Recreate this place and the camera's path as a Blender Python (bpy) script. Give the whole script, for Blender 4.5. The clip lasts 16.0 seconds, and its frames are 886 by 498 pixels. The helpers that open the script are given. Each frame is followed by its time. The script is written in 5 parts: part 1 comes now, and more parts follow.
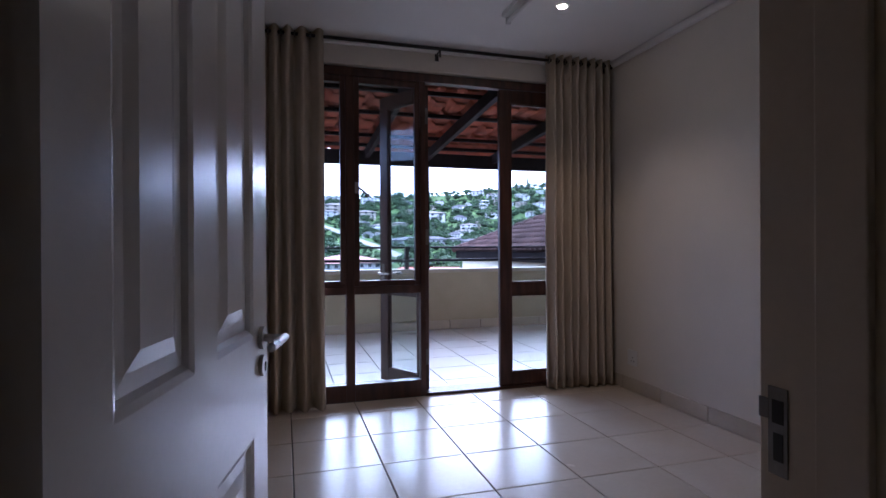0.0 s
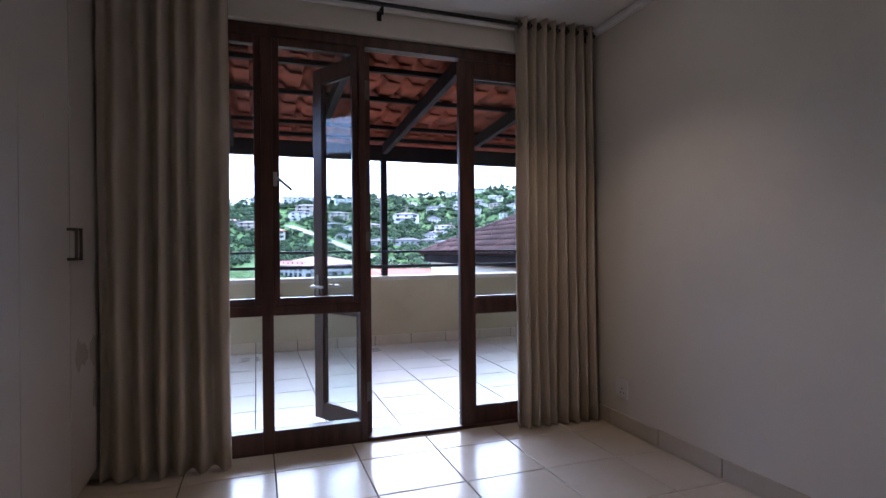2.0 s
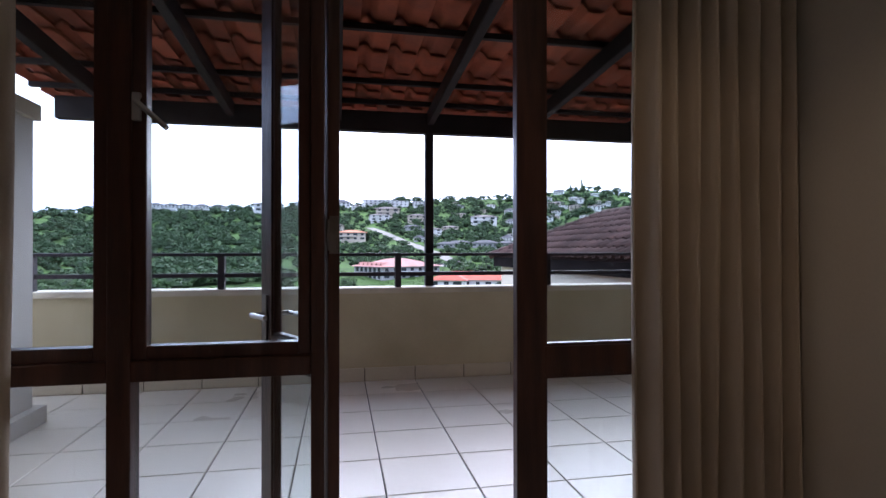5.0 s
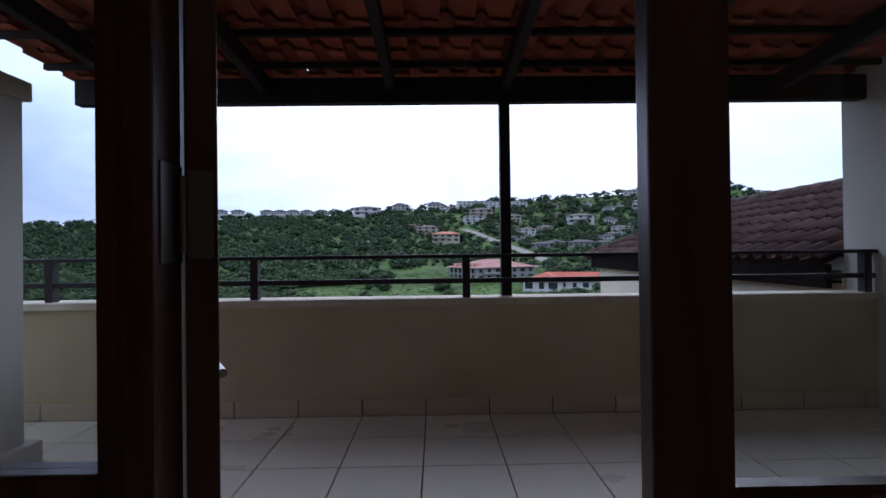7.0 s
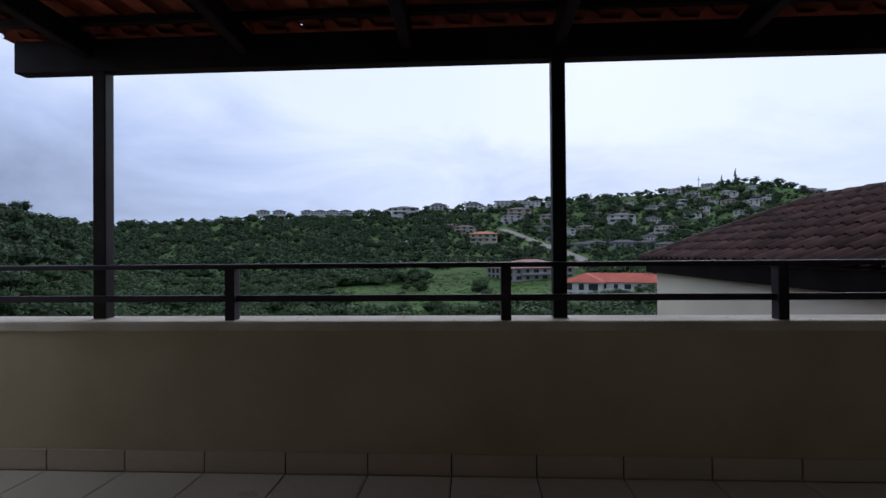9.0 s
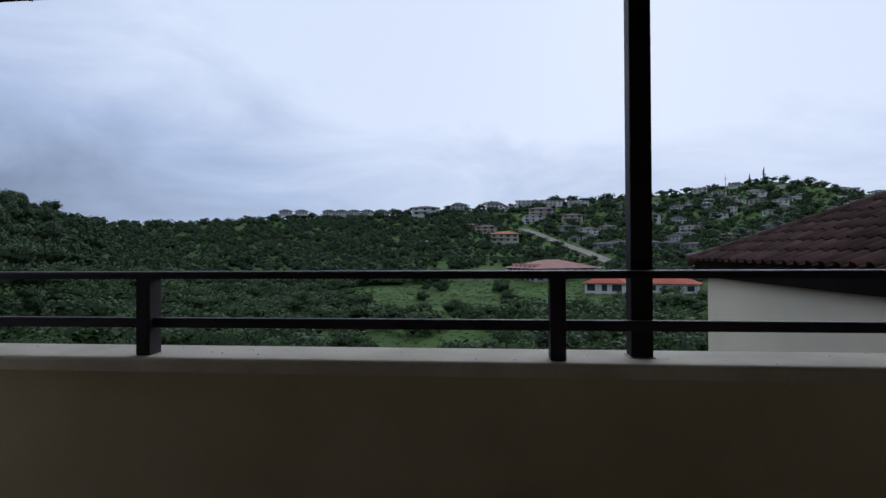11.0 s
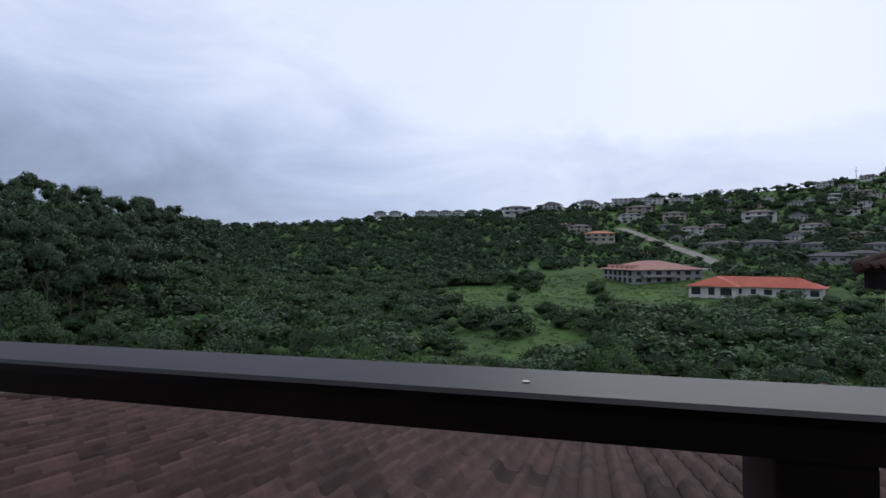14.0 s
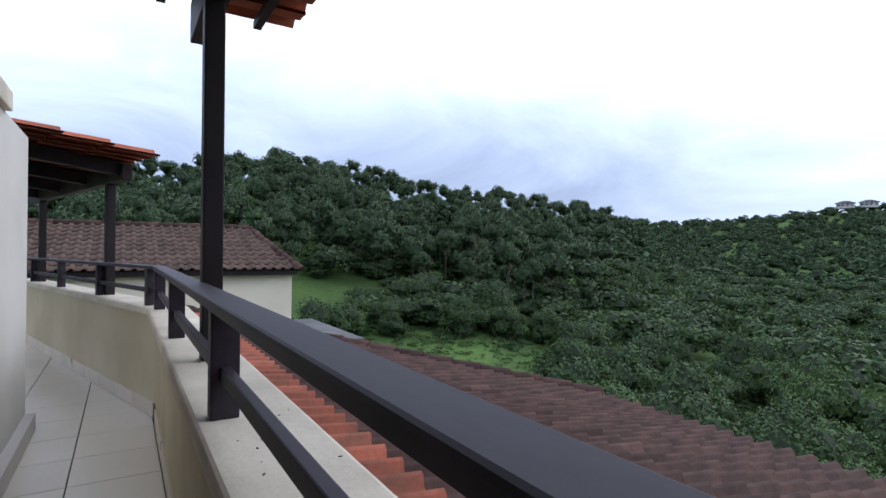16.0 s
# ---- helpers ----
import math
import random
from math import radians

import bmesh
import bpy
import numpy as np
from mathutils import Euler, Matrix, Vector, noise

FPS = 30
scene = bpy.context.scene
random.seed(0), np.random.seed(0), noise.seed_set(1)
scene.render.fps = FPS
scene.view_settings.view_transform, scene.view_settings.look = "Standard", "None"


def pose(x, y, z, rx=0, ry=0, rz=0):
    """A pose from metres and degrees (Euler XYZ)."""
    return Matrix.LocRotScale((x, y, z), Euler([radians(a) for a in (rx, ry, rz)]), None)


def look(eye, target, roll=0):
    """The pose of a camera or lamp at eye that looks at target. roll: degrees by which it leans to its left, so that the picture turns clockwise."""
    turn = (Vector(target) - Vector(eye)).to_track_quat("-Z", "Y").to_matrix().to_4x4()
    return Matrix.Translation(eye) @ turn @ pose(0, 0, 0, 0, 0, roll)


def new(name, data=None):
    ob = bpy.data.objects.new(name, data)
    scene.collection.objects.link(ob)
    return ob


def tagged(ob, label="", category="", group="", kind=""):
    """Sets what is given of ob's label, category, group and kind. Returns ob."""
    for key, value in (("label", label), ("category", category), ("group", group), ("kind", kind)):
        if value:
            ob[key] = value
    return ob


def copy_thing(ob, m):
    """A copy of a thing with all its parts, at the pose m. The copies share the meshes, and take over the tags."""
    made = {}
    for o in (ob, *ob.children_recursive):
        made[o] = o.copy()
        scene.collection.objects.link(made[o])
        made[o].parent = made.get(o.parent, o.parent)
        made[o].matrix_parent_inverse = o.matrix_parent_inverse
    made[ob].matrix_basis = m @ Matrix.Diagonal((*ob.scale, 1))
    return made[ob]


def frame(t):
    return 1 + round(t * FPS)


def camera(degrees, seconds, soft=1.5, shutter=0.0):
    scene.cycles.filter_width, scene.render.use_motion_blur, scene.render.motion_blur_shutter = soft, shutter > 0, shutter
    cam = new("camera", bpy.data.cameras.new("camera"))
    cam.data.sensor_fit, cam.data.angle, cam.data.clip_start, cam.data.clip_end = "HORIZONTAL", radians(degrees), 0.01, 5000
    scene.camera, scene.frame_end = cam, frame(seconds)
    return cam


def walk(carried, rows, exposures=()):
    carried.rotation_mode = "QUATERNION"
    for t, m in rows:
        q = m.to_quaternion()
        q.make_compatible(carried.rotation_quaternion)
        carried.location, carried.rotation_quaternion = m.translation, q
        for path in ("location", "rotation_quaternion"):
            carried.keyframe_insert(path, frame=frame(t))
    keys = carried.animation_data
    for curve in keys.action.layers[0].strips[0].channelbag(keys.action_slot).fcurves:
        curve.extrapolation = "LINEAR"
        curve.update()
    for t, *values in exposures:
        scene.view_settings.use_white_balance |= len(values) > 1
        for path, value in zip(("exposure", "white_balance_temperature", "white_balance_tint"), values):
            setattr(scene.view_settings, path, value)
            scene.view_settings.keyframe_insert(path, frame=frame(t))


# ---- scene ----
cam = camera(79.5, 16.0)
PATH = [
    (0, (-1.641, -3.978, 1.127), (-1.072, -2.061, 1.122), -0.3),
    (0.5, (-1.565, -3.796, 1.125), (-0.934, -1.898, 1.127), -0.3),
    (1, (-1.455, -3.62, 1.14), (-0.794, -1.733, 1.135), -0.3),
    (1.5, (-1.341, -3.449, 1.146), (-0.675, -1.564, 1.146), -0.3),
    (2, (-1.24, -3.25, 1.162), (-0.579, -1.362, 1.161), -0.5),
    (2.5, (-1.158, -3.051, 1.155), (-0.504, -1.161, 1.154), -0.4),
    (3, (-1.025, -2.791, 1.163), (-0.391, -0.894, 1.162), 0.0),
    (3.5, (-0.891, -2.514, 1.156), (-0.284, -0.608, 1.149), -0.5),
    (3.7, (-0.849, -2.394, 1.158), (-0.25, -0.486, 1.157), -0.4),
    (6, (-0.349, -1.239, 1.15), (-0.212, 0.757, 1.158), -0.6),
    (6.5, (-0.275, -0.997, 1.14), (-0.222, 1.002, 1.151), -0.9),
    (7, (-0.268, -0.704, 1.154), (-0.239, 1.296, 1.169), -0.7),
    (7.5, (-0.238, -0.444, 1.162), (-0.226, 1.556, 1.175), -0.7),
    (8, (-0.201, -0.232, 1.169), (-0.23, 1.768, 1.184), -0.6),
    (8.5, (-0.202, 0.028, 1.19), (-0.284, 2.026, 1.206), -0.5),
    (9, (-0.223, 0.245, 1.195), (-0.335, 2.242, 1.211), -0.5),
    (9.2, (-0.243, 0.357, 1.172), (-0.365, 2.354, 1.194), -0.5),
    (11.5, (-0.267, 1.493, 1.225), (-0.463, 3.483, 1.24), -0.3),
    (12, (-0.262, 1.756, 1.238), (-0.459, 3.746, 1.254), -0.3),
    (12.5, (-0.236, 1.999, 1.232), (-0.432, 3.989, 1.248), -0.3),
    (13, (-0.197, 2.252, 1.243), (-0.443, 4.236, 1.258), -0.3),
    (13.5, (-0.199, 2.47, 1.243), (-0.553, 4.439, 1.260), -0.3),
    (14, (-0.180, 2.745, 1.238), (-0.706, 4.675, 1.256), -0.2),
    (14.5, (-0.160, 2.848, 1.234), (-0.953, 4.684, 1.251), -0.0),
    (15, (-0.129, 2.89, 1.238), (-1.32, 4.497, 1.254), 0.3),
    (15.5, (-0.093, 2.905, 1.245), (-1.601, 4.219, 1.260), 0.3),
    (16, (-0.066, 2.907, 1.275), (-1.781, 3.936, 1.283), 0.5),
]
walk(cam, [(t, look(eye, target, roll)) for t, eye, target, roll in PATH],
     [(0, 2.5, 4850, 24), (0.6, 2.68, 4950, 23), (1.5, 2.66, 5000, 22), (2.0, 2.76, 5050, 20), (2.5, 3.2, 5150, 20), (3.0, 3.38, 5350, 20), (3.7, 3.38, 5450, 20), (5.8, 0.75, 5650, 20), (7, 0.45, 5600, 18), (9, -0.16, 5850, 14), (11.5, -0.38, 5950, 10), (13, -0.36, 6100, 11), (14, -0.24, 6150, 12), (15, 0.1, 6150, 16), (15.5, 0.3, 6150, 15), (16, 0.58, 6050, 12)])

# ---- light ----
world = bpy.data.worlds.new("overcast")
scene.world = world
world.use_nodes = True
wn, wl = world.node_tree.nodes, world.node_tree.links
wn.clear()
w_out = wn.new("ShaderNodeOutputWorld")
w_bg = wn.new("ShaderNodeBackground")
w_bg.inputs["Strength"].default_value = 1.0
w_co = wn.new("ShaderNodeTexCoord")
w_sky = wn.new("ShaderNodeTexSky")
w_sky.sky_type = "NISHITA"
w_sky.sun_disc = False
w_sky.sun_elevation = radians(25)
w_sky.sun_rotation = radians(14)
w_map = wn.new("ShaderNodeMapping")
w_map.inputs["Scale"].default_value = (1.3, 1.3, 3.4)
w_map.inputs["Location"].default_value = (0.3, 0.1, 0.4)
w_noise = wn.new("ShaderNodeTexNoise")
w_noise.inputs["Scale"].default_value = 1.9
w_noise.inputs["Detail"].default_value = 9
w_noise.inputs["Roughness"].default_value = 0.58
w_noise.inputs["Distortion"].default_value = 0.5
w_cloud = wn.new("ShaderNodeMapRange")
w_cloud.inputs["From Min"].default_value = 0.32
w_cloud.inputs["From Max"].default_value = 0.66
w_cloud.inputs["To Min"].default_value = -0.20
w_cloud.inputs["To Max"].default_value = 0.20
w_sep = wn.new("ShaderNodeSeparateXYZ")
w_up = wn.new("ShaderNodeMapRange")          # cloud thins with height
w_up.interpolation_type = "SMOOTHSTEP"
w_up.inputs["From Min"].default_value = 0.02
w_up.inputs["From Max"].default_value = 0.5
w_dot = wn.new("ShaderNodeVectorMath")       # and towards the hidden sun
w_dot.operation = "DOT_PRODUCT"
w_dot.inputs[1].default_value = (0.34, 0.94, 0.0)
w_side = wn.new("ShaderNodeMapRange")
w_side.interpolation_type = "SMOOTHSTEP"
w_side.inputs["From Min"].default_value = 0.35
w_side.inputs["From Max"].default_value = 1.0
w_side.inputs["To Max"].default_value = 0.62
w_sum = wn.new("ShaderNodeMath")
w_sum.operation = "ADD"
w_sum2 = wn.new("ShaderNodeMath")
w_sum2.operation = "ADD"
w_ramp = wn.new("ShaderNodeValToRGB")
w_ramp.color_ramp.elements[0].position = 0.0
w_ramp.color_ramp.elements[0].color = (0.33, 0.395, 0.54, 1)
w_ramp.color_ramp.elements[1].position = 1.0
w_ramp.color_ramp.elements[1].color = (1.00, 1.07, 1.22, 1)
w_mid = w_ramp.color_ramp.elements.new(0.5)
w_mid.color = (0.62, 0.72, 0.94, 1)
w_dim = wn.new("ShaderNodeMix")
w_dim.data_type = "RGBA"
w_dim.blend_type = "MULTIPLY"
w_dim.inputs["Factor"].default_value = 1.0
w_dim.inputs["B"].default_value = (0.06, 0.06, 0.06, 1)
w_mix = wn.new("ShaderNodeMix")
w_mix.data_type = "RGBA"
w_mix.inputs["Factor"].default_value = 0.92
wl.new(w_co.outputs["Generated"], w_map.inputs["Vector"])
wl.new(w_co.outputs["Generated"], w_sep.inputs["Vector"])
wl.new(w_co.outputs["Generated"], w_dot.inputs[0])
wl.new(w_map.outputs["Vector"], w_noise.inputs["Vector"])
wl.new(w_noise.outputs["Fac"], w_cloud.inputs["Value"])
wl.new(w_sep.outputs["Z"], w_up.inputs["Value"])
wl.new(w_dot.outputs["Value"], w_side.inputs["Value"])
wl.new(w_up.outputs["Result"], w_sum.inputs[0])
wl.new(w_side.outputs["Result"], w_sum.inputs[1])
wl.new(w_sum.outputs["Value"], w_sum2.inputs[0])
wl.new(w_cloud.outputs["Result"], w_sum2.inputs[1])
wl.new(w_sum2.outputs["Value"], w_ramp.inputs["Fac"])
wl.new(w_sky.outputs["Color"], w_dim.inputs["A"])
wl.new(w_dim.outputs["Result"], w_mix.inputs["A"])
wl.new(w_ramp.outputs["Color"], w_mix.inputs["B"])
wl.new(w_mix.outputs["Result"], w_bg.inputs["Color"])
wl.new(w_bg.outputs["Background"], w_out.inputs["Surface"])

sun = new("sun", bpy.data.lights.new("sun", "SUN"))
sun.data.energy = 0.8
sun.data.angle = radians(45)
sun.data.color = (1.0, 0.97, 0.92)
sun.matrix_world = look((25, 100, 48), (0, 0, 0))


# ---- materials ----
def mat(name, base, rough=0.6, var=0.12, scale=6.0, fine=60.0, bump=0.15, metal=0.0, spec=0.5, tint=None, per_piece=0.0, stretch=(1, 1, 1), dist=0.004):
    """A two-scale procedural surface: broad tone changes towards tint, fine grain, light relief."""
    m = bpy.data.materials.new(name)
    m.use_nodes = True
    n, l = m.node_tree.nodes, m.node_tree.links
    b = n["Principled BSDF"]
    b.inputs["Roughness"].default_value = rough
    b.inputs["Metallic"].default_value = metal
    b.inputs["Specular IOR Level"].default_value = spec
    co = n.new("ShaderNodeTexCoord")
    mp = n.new("ShaderNodeMapping")
    mp.inputs["Scale"].default_value = stretch
    l.new(co.outputs["Object"], mp.inputs["Vector"])
    vec = mp.outputs["Vector"]
    info = n.new("ShaderNodeObjectInfo")
    if per_piece:
        add = n.new("ShaderNodeVectorMath")
        add.operation = "ADD"
        mul = n.new("ShaderNodeVectorMath")
        mul.operation = "SCALE"
        mul.inputs[0].default_value = (37.0, 19.0, 53.0)
        l.new(info.outputs["Random"], mul.inputs["Scale"])
        l.new(vec, add.inputs[0])
        l.new(mul.outputs["Vector"], add.inputs[1])
        vec = add.outputs["Vector"]
    n1 = n.new("ShaderNodeTexNoise")
    n1.inputs["Scale"].default_value = scale
    n1.inputs["Detail"].default_value = 5
    n2 = n.new("ShaderNodeTexNoise")
    n2.inputs["Scale"].default_value = fine
    n2.inputs["Detail"].default_value = 3
    l.new(vec, n1.inputs["Vector"])
    l.new(vec, n2.inputs["Vector"])
    tint = tint or tuple(c * (1 - 2.2 * var) for c in base)
    ramp = n.new("ShaderNodeMapRange")
    ramp.inputs["From Min"].default_value = 0.35
    ramp.inputs["From Max"].default_value = 0.7
    l.new(n1.outputs["Fac"], ramp.inputs["Value"])
    mx = n.new("ShaderNodeMix")
    mx.data_type = "RGBA"
    mx.inputs["A"].default_value = (*base, 1)
    mx.inputs["B"].default_value = (*tint, 1)
    l.new(ramp.outputs["Result"], mx.inputs["Factor"])
    hs = n.new("ShaderNodeHueSaturation")
    l.new(mx.outputs["Result"], hs.inputs["Color"])
    mr = n.new("ShaderNodeMapRange")
    mr.inputs["To Min"].default_value = 1 - var
    mr.inputs["To Max"].default_value = 1 + var
    l.new(n2.outputs["Fac"], mr.inputs["Value"])
    val = mr.outputs["Result"]
    if per_piece:
        pr = n.new("ShaderNodeMapRange")
        pr.inputs["To Min"].default_value = 1 - per_piece
        pr.inputs["To Max"].default_value = 1 + per_piece
        l.new(info.outputs["Random"], pr.inputs["Value"])
        mm = n.new("ShaderNodeMath")
        mm.operation = "MULTIPLY"
        l.new(val, mm.inputs[0])
        l.new(pr.outputs["Result"], mm.inputs[1])
        val = mm.outputs["Value"]
    l.new(val, hs.inputs["Value"])
    l.new(hs.outputs["Color"], b.inputs["Base Color"])
    rr = n.new("ShaderNodeMapRange")
    rr.inputs["To Min"].default_value = max(rough - 0.08, 0.02)
    rr.inputs["To Max"].default_value = min(rough + 0.08, 1)
    l.new(n1.outputs["Fac"], rr.inputs["Value"])
    l.new(rr.outputs["Result"], b.inputs["Roughness"])
    if bump:
        bp = n.new("ShaderNodeBump")
        bp.inputs["Strength"].default_value = bump
        bp.inputs["Distance"].default_value = dist
        l.new(n2.outputs["Fac"], bp.inputs["Height"])
        l.new(bp.outputs["Normal"], b.inputs["Normal"])
    return m


def island_mat(name, dark, light, rough=0.7, translucent=0.0):
    """Foliage or joined pieces: each island takes its own tone between two."""
    m = bpy.data.materials.new(name)
    m.use_nodes = True
    n, l = m.node_tree.nodes, m.node_tree.links
    b = n["Principled BSDF"]
    b.inputs["Roughness"].default_value = rough
    b.inputs["Specular IOR Level"].default_value = 0.25
    g = n.new("ShaderNodeNewGeometry")
    co = n.new("ShaderNodeTexCoord")
    ns = n.new("ShaderNodeTexNoise")
    ns.inputs["Scale"].default_value = 0.13
    ns.inputs["Detail"].default_value = 4
    l.new(co.outputs["Object"], ns.inputs["Vector"])
    mr = n.new("ShaderNodeMapRange")
    mr.inputs["From Min"].default_value = 0.3
    mr.inputs["From Max"].default_value = 0.7
    mr.inputs["To Max"].default_value = 0.55
    l.new(ns.outputs["Fac"], mr.inputs["Value"])
    ad = n.new("ShaderNodeMath")
    ad.operation = "MULTIPLY_ADD"
    ad.inputs[1].default_value = 0.55
    l.new(g.outputs["Random Per Island"], ad.inputs[0])
    l.new(mr.outputs["Result"], ad.inputs[2])
    mx = n.new("ShaderNodeMix")
    mx.data_type = "RGBA"
    mx.inputs["A"].default_value = (*dark, 1)
    mx.inputs["B"].default_value = (*light, 1)
    l.new(ad.outputs["Value"], mx.inputs["Factor"])
    l.new(mx.outputs["Result"], b.inputs["Base Color"])
    if translucent:
        tr = n.new("ShaderNodeBsdfTranslucent")
        l.new(mx.outputs["Result"], tr.inputs["Color"])
        ms = n.new("ShaderNodeMixShader")
        ms.inputs["Fac"].default_value = translucent
        l.new(b.outputs["BSDF"], ms.inputs[1])
        l.new(tr.outputs["BSDF"], ms.inputs[2])
        l.new(ms.outputs["Shader"], n["Material Output"].inputs["Surface"])
    return m


def glass_mat(name):
    """Thin clear pane: mostly seen through, with a faint mirror gloss that grows at grazing angles."""
    m = bpy.data.materials.new(name)
    m.use_nodes = True
    n, l = m.node_tree.nodes, m.node_tree.links
    n.remove(n["Principled BSDF"])
    tr = n.new("ShaderNodeBsdfTransparent")
    tr.inputs["Color"].default_value = (0.93, 0.96, 0.96, 1)
    gl = n.new("ShaderNodeBsdfGlossy")
    gl.inputs["Roughness"].default_value = 0.015
    lw = n.new("ShaderNodeLayerWeight")
    lw.inputs["Blend"].default_value = 0.5
    pw = n.new("ShaderNodeMath")
    pw.operation = "POWER"
    pw.inputs[1].default_value = 4.0
    l.new(lw.outputs["Facing"], pw.inputs[0])
    fr = n.new("ShaderNodeMath")
    fr.operation = "MULTIPLY_ADD"
    fr.inputs[1].default_value = 0.7
    fr.inputs[2].default_value = 0.025
    l.new(pw.outputs["Value"], fr.inputs[0])
    mx = n.new("ShaderNodeMixShader")
    l.new(fr.outputs["Value"], mx.inputs["Fac"])
    l.new(tr.outputs["BSDF"], mx.inputs[1])
    l.new(gl.outputs["BSDF"], mx.inputs[2])
    l.new(mx.outputs["Shader"], n["Material Output"].inputs["Surface"])
    return m


def glow_mat(name, color, strength):
    m = bpy.data.materials.new(name)
    m.use_nodes = True
    b = m.node_tree.nodes["Principled BSDF"]
    b.inputs["Base Color"].default_value = (*color, 1)
    b.inputs["Emission Color"].default_value = (*color, 1)
    b.inputs["Emission Strength"].default_value = strength
    return m


M_WALL = mat("painted_plaster", (0.77, 0.70, 0.60), 0.75, 0.05, 1.2, 120, 0.12)
M_OUTWALL = mat("cream_plaster", (0.54, 0.47, 0.32), 0.85, 0.07, 1.6, 90, 0.25, tint=(0.44, 0.37, 0.24))
M_BLOCK = mat("off_white_plaster", (0.58, 0.555, 0.51), 0.85, 0.06, 1.4, 80, 0.22, tint=(0.50, 0.47, 0.42))
# dark fascia paint taken near black: shade under the eaves put into the colour
M_FASCIA = mat("shaded_dark_fascia", (0.012, 0.009, 0.009), 0.95, 0.2, 3.0, 40, 0.1, spec=0.05)
M_CAP = mat("parapet_cap_plaster", (0.64, 0.58, 0.47), 0.8, 0.10, 3.0, 70, 0.3, tint=(0.46, 0.41, 0.32))
M_CEIL = mat("ceiling_paint", (0.85, 0.82, 0.78), 0.8, 0.03, 1.0, 100, 0.05)
M_TILE = mat("glazed_floor_tile", (0.70, 0.63, 0.53), 0.24, 0.05, 2.0, 40, 0.02, per_piece=0.05, spec=0.22, tint=(0.64, 0.55, 0.44))
M_TTILE = mat("terrace_floor_tile", (0.74, 0.69, 0.60), 0.30, 0.02, 1.2, 40, 0.02, per_piece=0.03, tint=(0.70, 0.65, 0.56))
M_GROUT = mat("dark_grout", (0.04, 0.034, 0.028), 0.9, 0.2, 8, 80, 0.2)
M_SKIRT = mat("skirting_tile", (0.58, 0.50, 0.39), 0.3, 0.06, 3.0, 50, 0.03, per_piece=0.05)
M_FRAME = mat("dark_hardwood", (0.085, 0.032, 0.020), 0.38, 0.25, 3.0, 30, 0.15, stretch=(9, 9, 1))
M_TIMBER = mat("dark_painted_timber", (0.022, 0.017, 0.018), 0.55, 0.2, 3.0, 40, 0.15, spec=0.18)
M_RAIL = mat("dark_rail_paint", (0.020, 0.015, 0.021), 0.52, 0.22, 4.0, 25, 0.05, spec=0.22, tint=(0.044, 0.034, 0.044), stretch=(1, 2, 2))
M_DOOR = mat("white_gloss_door", (0.78, 0.74, 0.68), 0.22, 0.03, 2.0, 70, 0.05)
M_WARD = mat("cream_wardrobe_paint", (0.62, 0.56, 0.50), 0.3, 0.03, 2.0, 70, 0.05)
M_JAMB = mat("cream_gloss_jamb", (0.70, 0.56, 0.40), 0.35, 0.04, 2.0, 70, 0.05)
M_STEEL = mat("brushed_steel", (0.60, 0.58, 0.55), 0.28, 0.05, 10, 150, 0.02, metal=1.0)
M_DKSTEEL = mat("tarnished_steel", (0.22, 0.20, 0.18), 0.35, 0.1, 10, 150, 0.02, metal=1.0)
M_BLACK = mat("black_iron", (0.012, 0.009, 0.008), 0.45, 0.1, 10, 80, 0.05)
M_CURTAIN = mat("beige_curtain_cloth", (0.56, 0.47, 0.36), 0.9, 0.08, 3.0, 220, 0.35, spec=0.1, dist=0.002)
M_PLASTIC = mat("white_plastic", (0.72, 0.70, 0.66), 0.4, 0.02, 5, 60, 0.02)
M_GLASS = glass_mat("window_glass")
M_ROOFRED = mat("red_clay_tile", (0.36, 0.095, 0.045), 0.75, 0.18, 5.0, 45, 0.25, spec=0.2, per_piece=0.22, tint=(0.22, 0.075, 0.045))
M_ROOFBROWN = mat("weathered_brown_tile", (0.082, 0.047, 0.040), 0.92, 0.25, 5.0, 45, 0.4, spec=0.12, per_piece=0.32, tint=(0.042, 0.028, 0.025))
M_ROOFDUSTY = mat("dusty_red_tile", (0.30, 0.090, 0.055), 0.85, 0.25, 6.0, 45, 0.3, spec=0.15, per_piece=0.25, tint=(0.17, 0.075, 0.05))
M_MOSS = mat("lichen_tile", (0.10, 0.052, 0.040), 0.9, 0.25, 9.0, 60, 0.35, per_piece=0.25, tint=(0.075, 0.06, 0.045))
M_GLOW = glow_mat("downlight_lens", (1.0, 0.80, 0.50), 14.0)


# ---- building helpers ----
def thing(name, label, category, group="", kind="", at=(0, 0, 0)):
    ob = new(name)
    ob.location = at
    ob.empty_display_size = 0.1
    return tagged(ob, label, category, group, kind)


def mesh_of(bm, name, smooth=False):
    me = bpy.data.meshes.new(name)
    bmesh.ops.recalc_face_normals(bm, faces=bm.faces)
    bm.to_mesh(me)
    bm.free()
    if smooth:
        for p in me.polygons:
            p.use_smooth = True
    return me


def part(name, bm, material, parent=None, label="", smooth=False):
    me = mesh_of(bm, name, smooth)
    me.materials.append(material)
    ob = new(name, me)
    if parent:
        ob.parent = parent
    if label:
        ob["label"] = label
    return ob


def single(name, bm, material, label, category, kind="", smooth=False, group=""):
    return tagged(part(name, bm, material, None, "", smooth), label, category, group, kind)


